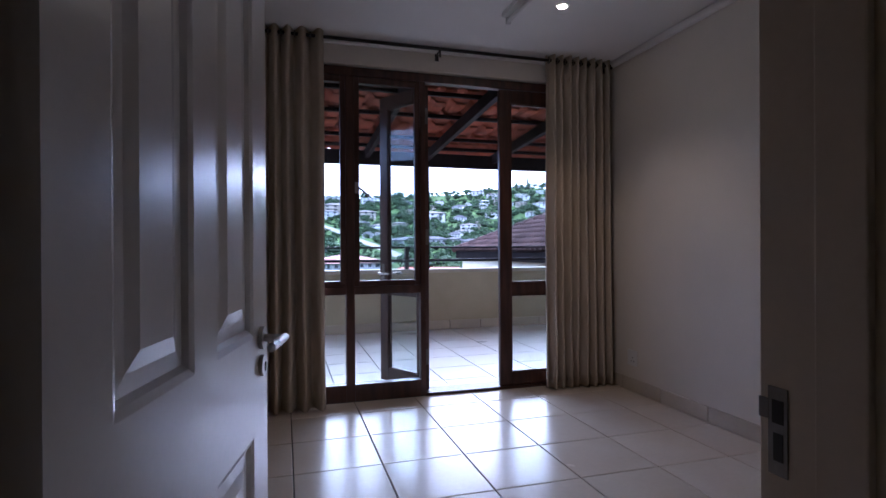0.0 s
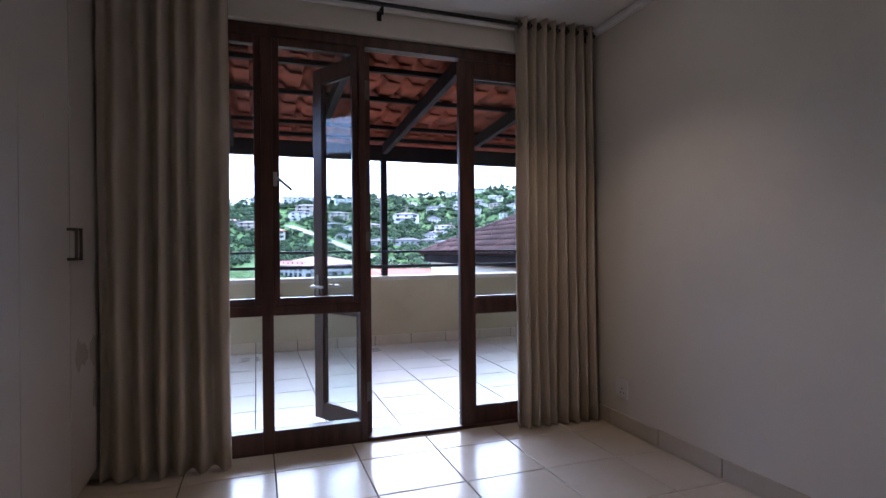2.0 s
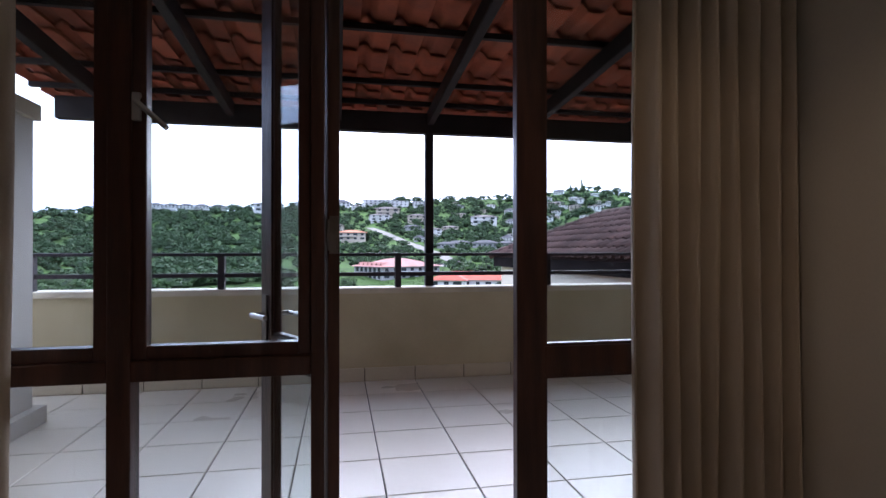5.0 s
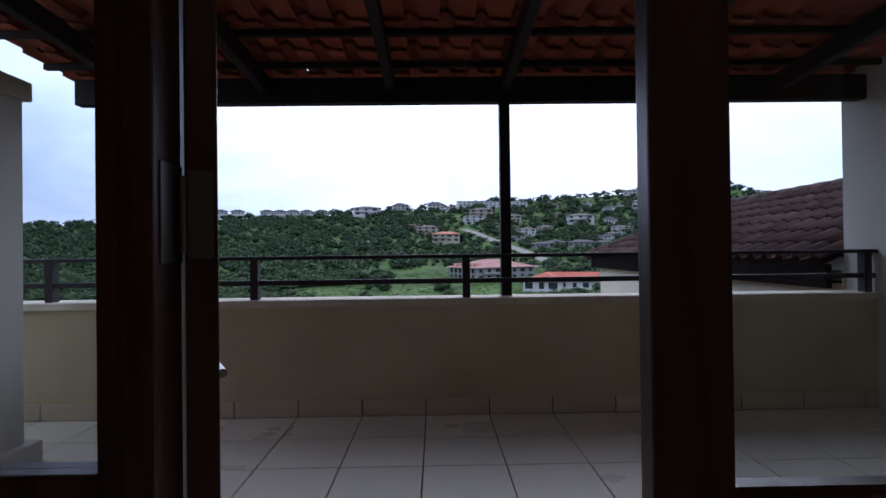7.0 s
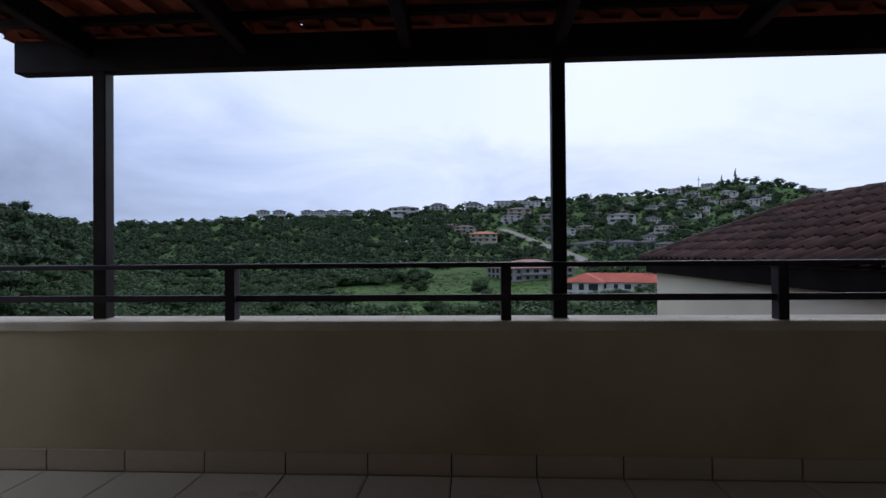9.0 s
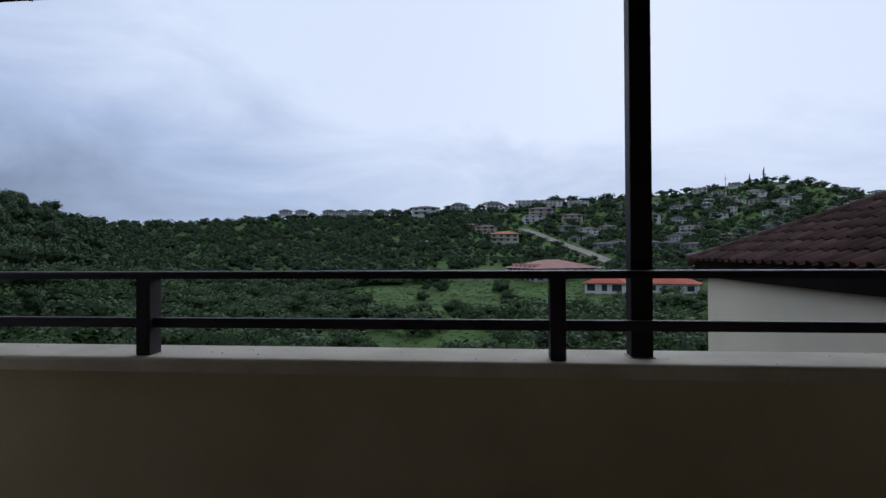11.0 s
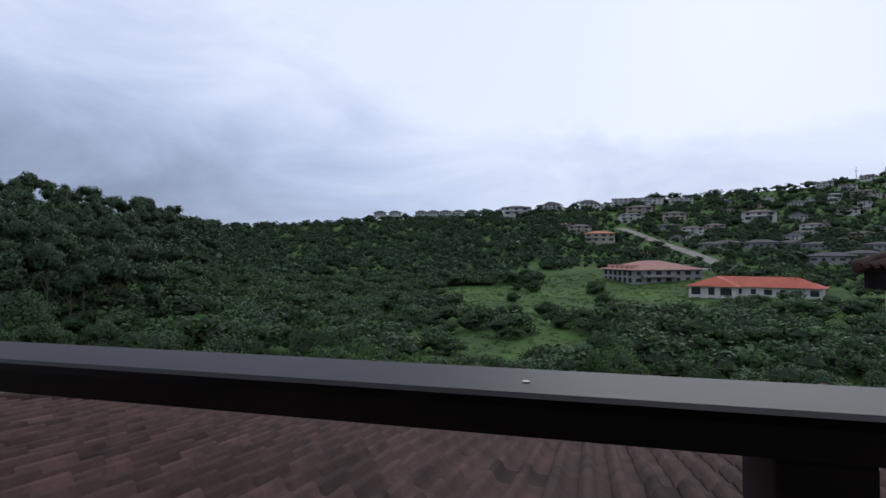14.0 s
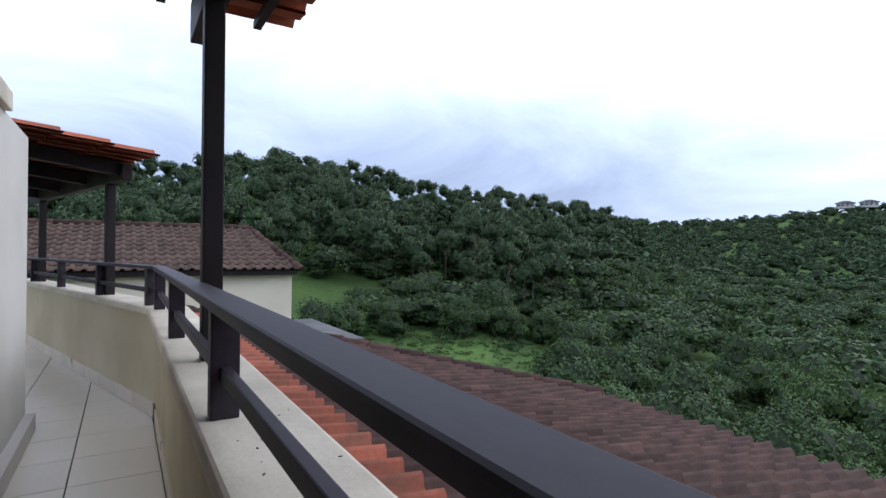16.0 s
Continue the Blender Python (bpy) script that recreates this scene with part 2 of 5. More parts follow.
def add_box(bm, x0, x1, y0, y1, z0, z1, bevel=0.0):
    r = bmesh.ops.create_cube(bm, size=1.0, matrix=Matrix.Translation(((x0 + x1) / 2, (y0 + y1) / 2, (z0 + z1) / 2)) @ Matrix.Diagonal((x1 - x0, y1 - y0, z1 - z0, 1)))
    if bevel:
        es = list({e for v in r["verts"] for e in v.link_edges})
        bmesh.ops.bevel(bm, geom=es, offset=bevel, segments=2, profile=0.6, affect="EDGES")
    return bm


def box(x0, x1, y0, y1, z0, z1, bevel=0.0):
    return add_box(bmesh.new(), x0, x1, y0, y1, z0, z1, bevel)


def add_tube(bm, a, b, r, seg=12, r2=None):
    a, b = Vector(a), Vector(b)
    d = b - a
    q = d.to_track_quat("Z", "Y").to_matrix().to_4x4()
    bmesh.ops.create_cone(bm, cap_ends=True, segments=seg, radius1=r, radius2=r if r2 is None else r2, depth=d.length, matrix=Matrix.Translation((a + b) / 2) @ q)
    return bm


def tube(a, b, r, seg=12, r2=None):
    return add_tube(bmesh.new(), a, b, r, seg, r2)


def add_beam(bm, a, b, w, h, bevel=0.006):
    """A squared timber from a to b, w wide and h deep, upright."""
    a, b = Vector(a), Vector(b)
    d = (b - a).normalized()
    s = d.cross(Vector((0, 0, 1))).normalized()
    u = s.cross(d)
    m = Matrix((s, d, u)).transposed().to_4x4()
    m.translation = (a + b) / 2
    r = bmesh.ops.create_cube(bm, size=1.0, matrix=m @ Matrix.Diagonal((w, (b - a).length, h, 1)))
    if bevel:
        es = list({e for v in r["verts"] for e in v.link_edges})
        bmesh.ops.bevel(bm, geom=es, offset=bevel, segments=1, affect="EDGES")
    return bm


def beam(a, b, w, h, bevel=0.006):
    return add_beam(bmesh.new(), a, b, w, h, bevel)


def piece(name, me, parent, m):
    ob = new(name, me)
    ob.parent = parent
    ob.matrix_basis = m
    return ob


def slab_mesh(w, d, h, material, bevel=0.003, name="tile"):
    bm = box(-w / 2, w / 2, -d / 2, d / 2, -h, 0)
    top = [e for e in bm.edges if all(abs(v.co.z) < 1e-6 for v in e.verts)]
    bmesh.ops.bevel(bm, geom=top, offset=bevel, segments=1, affect="EDGES")
    me = mesh_of(bm, name)
    me.materials.append(material)
    return me


def roof_tile_mesh(w, l, material, rise=0.062, thick=0.018):
    """One roof tile: a rounded barrel beside a flat pan, lying along -y (downhill), with thickness."""
    prof = [(-0.58, 0.0), (-0.42, 0.008), (-0.12, 0.010), (0.0, 0.3 * rise), (0.12, 0.85 * rise), (0.25, rise), (0.38, 0.85 * rise), (0.54, 0.25 * rise)]
    bm = bmesh.new()
    rows = []
    for y, up in ((l * 0.54, 0.0), (-l * 0.5, 0.028)):
        rows.append([bm.verts.new((x * w, y, z + up)) for x, z in prof])
    for i in range(len(prof) - 1):
        bm.faces.new((rows[0][i], rows[0][i + 1], rows[1][i + 1], rows[1][i]))
    low = [bm.verts.new((v.co.x, v.co.y, v.co.z - thick)) for v in rows[1]]
    back = [bm.verts.new((v.co.x, v.co.y, v.co.z - thick)) for v in rows[0]]
    for i in range(len(prof) - 1):
        bm.faces.new((rows[1][i], rows[1][i + 1], low[i + 1], low[i]))
        bm.faces.new((low[i], low[i + 1], back[i + 1], back[i]))
    me = mesh_of(bm, "roof_tile", True)
    me.materials.append(material)
    return me


def join_copies(name, me, mats, material):
    """Many placed copies of one mesh as a single mesh."""
    n = len(me.vertices)
    co = np.empty(n * 3)
    me.vertices.foreach_get("co", co)
    co = np.c_[co.reshape(-1, 3), np.ones(n)]
    lv = np.empty(len(me.loops), int)
    me.loops.foreach_get("vertex_index", lv)
    ls = np.empty(len(me.polygons), int)
    me.polygons.foreach_get("loop_start", ls)
    arr = np.array([np.array(m) for m in mats])
    pts = np.einsum("kij,nj->kni", arr, co)[:, :, :3].reshape(-1, 3)
    k = len(mats)
    out = bpy.data.meshes.new(name)
    out.vertices.add(k * n)
    out.vertices.foreach_set("co", pts.ravel())
    out.loops.add(k * len(lv))
    out.loops.foreach_set("vertex_index", (lv[None] + (np.arange(k) * n)[:, None]).ravel())
    out.polygons.add(k * len(ls))
    out.polygons.foreach_set("loop_start", (ls[None] + (np.arange(k) * len(lv))[:, None]).ravel())
    out.update(calc_edges=True)
    out.polygons.foreach_set("use_smooth", np.ones(k * len(ls), bool))
    out.materials.append(material)
    return out


def tile_field(parent, origin, across, down, nx, ny, w, l, material, keep, near):
    """Roof tiles laid from origin along across and down the slope. keep(u, v) clips; near(u, v) gives single pieces."""
    across, down = Vector(across).normalized(), Vector(down).normalized()
    up = across.cross(-down).normalized()
    flip = up.z < 0
    if flip:
        origin = Vector(origin) + across * (nx * w)
        across, up = -across, -up
    base = Matrix((across, -down, up)).transposed().to_4x4()
    me = roof_tile_mesh(w, l * 1.1, material)
    rest, count = [], 0
    for j in range(ny):
        for i in range(nx):
            u, v = (i + 0.5) * w, (j + 0.5) * l
            uu = nx * w - u if flip else u
            if not keep(uu, v):
                continue
            m = Matrix.Translation(Vector(origin) + across * u + down * v + up * random.uniform(0, 0.006)) @ base @ pose(0, 0, 0, 0, 0, random.uniform(-0.5, 0.5))
            if near(uu, v) and count < 300:
                piece("roof_tile", me, parent, m)
                count += 1
            else:
                rest.append(m)
    if rest:
        ob = new("roof_tiles", join_copies("roof_tiles", me, rest, material))
        ob.parent = parent
        ob["kind"] = "stuff"

# ---- room: walls, ceiling, floor ----
CEIL = 2.64
RX, LX, BY, FY0, FY1 = 0.96, -2.62, -3.40, -0.09, 0.20   # right wall, left wall, door wall, front wall in and out
single("wall_east", box(RX, RX + 0.2, -5.6, FY0, -0.2, 3.1), M_WALL, "plain off-white plastered bedroom wall", "wall", "structure")
single("wall_west", box(LX - 0.2, LX, -5.6, FY0, -0.2, 3.1), M_WALL, "off-white plastered wall behind the wardrobe", "wall", "structure")
bm = box(LX, -1.90, -3.55, BY, 0, CEIL)
add_box(bm, -0.985, RX, -3.55, BY, 0, CEIL)
add_box(bm, -1.90, -0.985, -3.55, BY, 2.06, CEIL)
single("wall_south", bm, M_WALL, "off-white bedroom wall with the entrance doorway", "wall", "structure")
bm = box(-4.75, -1.76, FY0, FY1, -0.2, 3.1)
add_box(bm, 0.63, 3.2, FY0, FY1, -0.2, 3.1)
add_box(bm, -1.76, 0.63, FY0, FY1, 2.46, 3.1)
single("wall_north", bm, M_WALL, "off-white wall around the wide timber glazed doors", "wall", "structure")
single("ceiling", box(LX, RX, -5.6, FY0, CEIL, CEIL + 0.12), M_CEIL, "matt white plastered bedroom ceiling", "ceiling", "structure")
bm = box(LX, RX, FY0 - 0.045, FY0, CEIL - 0.05, CEIL, 0.018)
add_box(bm, RX - 0.045, RX, BY, FY0 - 0.045, CEIL - 0.05, CEIL, 0.018)
add_box(bm, LX, -2.0, BY, FY0 - 0.045, CEIL - 0.05, CEIL)
single("cornice_trim", bm, M_CEIL, "small white coved cornice under the ceiling", "cornice", "structure")
single("wall_hall", box(LX, RX, -5.8, -5.6, -0.2, 3.1), M_WALL, "plain off-white end wall of the hall", "wall", "structure")
floor = single("floor", box(LX, RX, -5.6, FY1, -0.2, -0.012), M_GROUT, "cream glazed tiles with dark grout lines", "floor", "structure")
tile_me = slab_mesh(0.4442, 0.4442, 0.01, M_TILE)
T0X, T0Y, TP = 0.193, -0.772, 0.45
skirt_me = slab_mesh(0.4438, 0.10, 0.011, M_SKIRT, 0.0025, "skirting_tile")
sk = tagged(new("baseboard"), "cream tiled skirting along the bedroom wall", "skirting", "", "structure")
for k in range(-6, 2):
    y = -0.74 - 0.225 + 0.45 * k
    if y < FY0 - 0.2 and y > BY:
        piece("skirting_tile", skirt_me, sk, pose(RX - 0.011, y, 0.05, 0, -90, 0) @ pose(0, 0, 0, 0, 0, 90))
part("grout_strip", box(RX - 0.004, RX, BY, FY0, 0, 0.098), M_GROUT, sk)
part("end_tile", box(RX - 0.011, RX, -0.289, FY0, 0, 0.1, 0.002), M_SKIRT, sk)

# ---- entrance doorway and door ----
jamb = tagged(new("door_frame"), "cream painted door frame with a steel strike plate", "door frame", "", "structure")
part("jamb", box(-1.0, -0.985, -3.57, -3.385, 0, 2.06, 0.003), M_JAMB, jamb)
part("jamb", box(-1.90, -1.885, -3.57, -3.385, 0, 2.06, 0.003), M_JAMB, jamb)
part("head", box(-1.885, -1.0, -3.57, -3.385, 2.045, 2.06, 0.003), M_JAMB, jamb)
part("door_stop", box(-1.012, -1.0, -3.54, -3.475, 0, 2.045, 0.003), M_JAMB, jamb)
part("door_stop", box(-1.885, -1.873, -3.54, -3.475, 0, 2.045, 0.003), M_JAMB, jamb)
for x0, x1 in ((-0.985, -0.905), (-1.98, -1.90)):
    part("architrave", box(x0, x1, -3.575, -3.55, 0, 2.10, 0.005), M_JAMB, jamb)
    part("architrave", box(x0, x1, -3.40, -3.385, 0, 2.10, 0.005), M_JAMB, jamb)
strike = part("strike_plate", box(-1.0025, -1.0, -3.430, -3.400, 0.815, 0.935, 0.001), M_DKSTEEL, jamb, "tarnished steel strike plate")
part("latch_hole", box(-1.0032, -1.0025, -3.425, -3.407, 0.886, 0.918), M_BLACK, strike)
part("bolt_hole", box(-1.0032, -1.0025, -3.424, -3.409, 0.835, 0.873), M_BLACK, strike)
part("lip", box(-1.0035, -1.0, -3.402, -3.386, 0.889, 0.917, 0.001), M_DKSTEEL, strike)


def panel_door(w, h, t):
    """White moulded four-panel door, hinge edge at x = 0, faces across y."""
    d = thing("panelled_door", "white gloss moulded panel door standing open", "door")
    st, mid = 0.115, 0.10
    px = [(st, (w - mid) / 2), ((w + mid) / 2, w - st)]
    rows = [(0.22, 0.72), (0.935, h - 0.14)]
    bm = bmesh.new()
    for a, b in ((0, px[0][0]), (px[0][1], px[1][0]), (px[1][1], w)):
        add_box(bm, a, b, -t / 2, t / 2, 0.006, h)
    for a, b in px:
        for c, e in ((0.006, rows[0][0]), (rows[0][1], rows[1][0]), (rows[1][1], h)):
            add_box(bm, a, b, -t / 2, t / 2, c, e)
    part("leaf", bm, M_DOOR, d)
    for a, b in px:
        for c, e in rows:
            bm = bmesh.new()
            rings = []
            for inset, y in ((0, t / 2), (0.012, t / 2 - 0.004), (0.02, t / 2 - 0.012), (0.045, t / 2 - 0.010), (0.07, t / 2 - 0.003)):
                rings.append((inset, y))
            for sgn in (1, -1):
                prev = None
                for inset, y in rings:
                    ring = [bm.verts.new((x, sgn * y, z)) for x, z in ((a + inset, c + inset), (b - inset, c + inset), (b - inset, e - inset), (a + inset, e - inset))]
                    if prev:
                        for i in range(4):
                            bm.faces.new((prev[i], prev[(i + 1) % 4], ring[(i + 1) % 4], ring[i]))
                    prev = ring
                bm.faces.new(prev)
            part("raised_panel", bm, M_DOOR, d)
    return d


def lever_handle(parent, x, z, t, mirror=1, material=M_STEEL, reach=0.125):
    """Round roses and lever on both faces of a leaf at (x, z)."""
    for s in (1, -1):
        rose = part("handle_rose", tube((x, s * t / 2, z), (x, s * (t / 2 + 0.009), z), 0.026, 20), material, parent)
        bm = tube((x, s * (t / 2 + 0.009), z), (x, s * (t / 2 + 0.052), z), 0.009, 12)
        add_tube(bm, (x + 0.008 * mirror, s * (t / 2 + 0.052), z), (x - mirror * reach, s * (t / 2 + 0.052), z), 0.0095, 14)
        part("lever", bm, material, rose)
        bm = tube((x, s * t / 2, z - 0.062), (x, s * (t / 2 + 0.009), z - 0.062), 0.024, 20)
        esc = part("keyhole_cover", bm, material, parent)
        part("keyhole", box(x - 0.003, x + 0.003, s * (t / 2 + 0.0105) - 0.001, s * (t / 2 + 0.0105) + 0.001, z - 0.074, z - 0.054), M_BLACK, esc)


door = panel_door(0.80, 2.03, 0.040)
lever_handle(door, 0.745, 0.925, 0.040)
part("latch_plate", box(0.80, 0.8015, -0.011, 0.011, 0.80, 0.96), M_DKSTEEL, door)
door.matrix_world = pose(-1.864, -3.43, 0, 0, 0, math.degrees(math.atan2(0.793, 0.163)))

# ---- wardrobe ----
ward = thing("wardrobe", "built-in cream wardrobe with tall plain doors and square bar handles", "wardrobe")
part("carcass", box(LX, -2.024, -2.66, FY0 - 0.004, 0.07, CEIL - 0.05), M_WARD, ward)
part("plinth", box(LX, -2.05, -2.66, FY0 - 0.004, 0.0, 0.07), M_JAMB, ward)
edges = [FY0 - 0.01, -0.55, -1.07, -1.60, -2.12, -2.64]
for i in range(5):
    a, b = edges[i + 1] + 0.002, edges[i] - 0.002
    dr = part("wardrobe_door", box(-2.022, -2.0, a, b, 0.08, CEIL - 0.06, 0.004), M_WARD, ward)
    hy = a + 0.03 if i in (0, 2) else b - 0.03
    if i == 4:
        hy = b - 0.03
    bm = bmesh.new()
    for z0, z1 in ((1.125, 1.137), (1.253, 1.265)):
        add_box(bm, -2.0, -1.962, hy - 0.006, hy + 0.006, z0, z1, 0.001)
    add_box(bm, -1.972, -1.960, hy - 0.006, hy + 0.006, 1.125, 1.265, 0.001)
    part("handle", bm, M_DKSTEEL, dr, "square steel bar handle")

# ---- glazed timber door set ----
FA, FB = -0.05, 0.025     # depth of the fixed frame
fr = tagged(new("window_frame_1"), "dark hardwood frame with sidelights beside the double doors", "window frame", "", "structure")
part("head", box(-1.75, 0.62, FA, FB, 2.39, 2.455, 0.004), M_FRAME, fr)
part("jamb", box(-1.755, -1.69, FA, FB, 0.0, 2.39, 0.004), M_FRAME, fr)
part("jamb", box(0.56, 0.625, FA, FB, 0.0, 2.39, 0.004), M_FRAME, fr)
part("mullion", box(-0.652, -0.612, FA, FB, 0.0, 2.39, 0.004), M_FRAME, fr)
part("mullion", box(-1.213, -1.150, FA, FB, 0.0, 2.39, 0.004), M_FRAME, fr)
for a, b in ((-1.69, -1.213), (-1.150, -0.652)):
    part("transom", box(a, b, FA, FB, 0.785, 0.845, 0.004), M_FRAME, fr)
    part("bottom_rail", box(a, b, FA, FB, 0.0, 0.125, 0.004), M_FRAME, fr)
    p = part("pane", box(a, b, FA + 0.034, FA + 0.039, 0.125, 0.785), M_GLASS, fr)
    p.visible_shadow = False
part("threshold", box(-0.612, 0.56, FA, 0.13, -0.011, 0.018, 0.004), M_FRAME, fr)
for a, b in ((-1.69, -1.213), (-1.150, -0.652)):
    sash = thing("window_sash", "closed dark hardwood side-hung window sash", "window", "side sashes")
    bm = bmesh.new()
    add_box(bm, a, a + 0.038, FA + 0.012, FA + 0.06, 0.845, 2.39, 0.004)
    add_box(bm, b - 0.038, b, FA + 0.012, FA + 0.06, 0.845, 2.39, 0.004)
    add_box(bm, a + 0.038, b - 0.038, FA + 0.012, FA + 0.06, 0.845, 0.885, 0.004)
    add_box(bm, a + 0.038, b - 0.038, FA + 0.012, FA + 0.06, 2.342, 2.39, 0.004)
    part("sash_frame", bm, M_FRAME, sash)
    p = part("pane", box(a + 0.038, b - 0.038, FA + 0.034, FA + 0.039, 0.885, 2.342), M_GLASS, sash)
    p.visible_shadow = False
    if a > -1.2:
        bm = box(a + 0.004, a + 0.026, FA - 0.006, FA + 0.012, 1.53, 1.61, 0.002)
        add_tube(bm, (a + 0.015, FA - 0.012, 1.585), (a + 0.105, FA - 0.03, 1.505), 0.008, 10)
        part("stay_handle", bm, M_STEEL, sash, "small steel window catch")


def glazed_leaf(w, h, name, label):
    """Dark timber door leaf with a tall upper and a lower pane; hinge edge at x = 0, closed face at y = 0."""
    d = thing(name, label, "door", "double doors")
    t = 0.042
    st = 0.098
    part("stile", box(0, st, 0, t, 0.02, h, 0.004), M_FRAME, d)
    part("stile", box(w - st, w, 0, t, 0.02, h, 0.004), M_FRAME, d)
    part("bottom_rail", box(st, w - st, 0.001, t - 0.001, 0.02, 0.125, 0.003), M_FRAME, d)
    part("middle_rail", box(st, w - st, 0.001, t - 0.001, 0.745, 0.842, 0.003), M_FRAME, d)
    part("top_rail", box(st, w - st, 0.001, t - 0.001, 2.28, h, 0.003), M_FRAME, d)
    for z0, z1 in ((0.125, 0.745), (0.842, 2.28)):
        p = part("pane", box(st, w - st, 0.018, 0.023, z0, z1), M_GLASS, d)
        p.visible_shadow = False
        for a, b, c, e in ((st, st + 0.01, z0, z1), (w - st - 0.01, w - st, z0, z1), (st + 0.01, w - st - 0.01, z0, z0 + 0.01), (st + 0.01, w - st - 0.01, z1 - 0.01, z1)):
            part("glazing_bead", box(a, b, 0.008, 0.034, c, e), M_FRAME, d)
    for z in (0.28, 1.21, 2.15):
        bm = box(-0.002, 0.0, 0.006, 0.038, z - 0.06, z + 0.06)
        for sy, sz in ((0.014, -0.042), (0.030, -0.042), (0.022, 0.0), (0.014, 0.042), (0.030, 0.042)):
            add_tube(bm, (-0.0035, sy, z + sz), (-0.002, sy, z + sz), 0.0042, 8)
        hinge = part("hinge", bm, M_DKSTEEL, d, "dull steel butt hinge")
        part("pin", tube((-0.004, t + 0.004, z - 0.05), (-0.004, t + 0.004, z + 0.05), 0.006, 10), M_DKSTEEL, hinge)
    return d


leaf = glazed_leaf(0.545, 2.385, "glazed_door", "dark hardwood glazed door leaf folded open outwards")
bm = bmesh.new()
for s, y0, y1 in ((1, 0.042, 0.05), (-1, -0.008, 0.0)):
    add_box(bm, 0.478, 0.518, y0, y1, 0.80, 0.99, 0.002)
plate = part("lock_plate", bm, M_DKSTEEL, leaf, "worn steel lock plate")
for y0, y1 in ((0.05, 0.095), (-0.008, -0.053)):
    bm = tube((0.498, y0, 0.915), (0.498, y1, 0.915), 0.009, 12)
    add_tube(bm, (0.506, y1, 0.915), (0.375, y1, 0.915), 0.0095, 14)
    part("lever", bm, M_STEEL, plate, "polished steel lever")
leaf.matrix_world = pose(-0.566, 0.034, 0, 0, 0, 119.3)
for z in (0.28, 1.21, 2.15):
    part("hinge_plate", box(-0.612, -0.6095, -0.035, 0.022, z - 0.065, z + 0.065, 0.001), M_DKSTEEL, fr, "dull steel hinge plate")
leaf2 = glazed_leaf(0.558, 2.385, "glazed_door", "dark hardwood glazed door leaf, closed")
leaf2.matrix_world = pose(0.56, 0.004, 0, 0, 0, 180)

# ---- curtains and rod ----
rod = thing("curtain_rod", "black iron curtain rod with knob ends", "curtain rod")
RZ, RY = 2.60, -0.185
part("rod", tube((-1.99, RY, RZ), (0.90, RY, RZ), 0.012, 14), M_BLACK, rod)
part("finial", tube((0.90, RY, RZ), (0.935, RY, RZ), 0.02, 14), M_BLACK, rod)
for x in (-1.88, -0.53, 0.86):
    bm = tube((x, RY, RZ - 0.012), (x, FY0, RZ - 0.012), 0.007, 10)
    add_tube(bm, (x, RY, RZ - 0.06), (x, RY, RZ - 0.01), 0.007, 10)
    add_box(bm, x - 0.014, x + 0.014, FY0 - 0.005, FY0, RZ - 0.06, RZ + 0.03)
    part("bracket", bm, M_BLACK, rod)


def curtain(x0, x1, folds, seed, label, bunch):
    """A hanging cloth in deep folds from eyelets, a little irregular, hem at the floor."""
    rnd = random.Random(seed)
    ph = [rnd.uniform(-0.5, 0.5) for _ in range(folds * 2 + 2)]
    am = [rnd.uniform(0.7, 1.25) for _ in range(folds * 2 + 2)]
    nx, nz = folds * 14, 26
    bm = bmesh.new()
    grid = []
    for j in range(nz + 1):
        v = j / nz
        z = 0.012 + (RZ + 0.055 - 0.012) * v
        row = []
        for i in range(nx + 1):
            u = i / nx
            uu = bunch(u)
            k = int(u * folds * 2) % len(am)
            w = math.sin(2 * math.pi * folds * u + 0.35 * math.sin(3.1 * v + ph[k]) * (1 - v))
            a = 0.052 * am[k] * (0.8 + 0.3 * (1 - v))
            if v > 0.96:
                a = 0.05
            y = RY + a * w * (1.0 if w > 0 else 0.9) + 0.006 * math.sin(17 * u + 5 * v)
            x = x0 + (x1 - x0) * (uu + 0.010 * math.sin(7 * v + 9 * u) * (1 - v))
            row.append(bm.verts.new((x, min(y, FY0 - 0.006), z)))
        grid.append(row)
    for j in range(nz):
        for i in range(nx):
            bm.faces.new((grid[j][i], grid[j][i + 1], grid[j + 1][i + 1], grid[j + 1][i]))
    cu = thing("curtain", label, "curtain", "bedroom curtains")
    cl = part("cloth", bm, M_CURTAIN, cu, "", True)
    so = cl.modifiers.new("cloth", "SOLIDIFY")
    so.thickness = 0.003
    for i in range(folds * 2):
        u = (i + 0.5) / (folds * 2)
        x = x0 + (x1 - x0) * bunch(u)
        bm = bmesh.new()
        add_tube(bm, (x - 0.004, RY, RZ), (x + 0.004, RY, RZ), 0.026, 16)
        part("eyelet", bm, M_DKSTEEL, cu, "dark metal eyelet ring")
    return cu


curtain(0.345, 0.905, 8, 3, "beige eyelet curtain drawn back in narrow folds", lambda u: u)
curtain(-1.985, -1.375, 6, 8, "beige eyelet curtain gathered beside the wardrobe", lambda u: u + 0.03 * math.sin(6.2 * u))

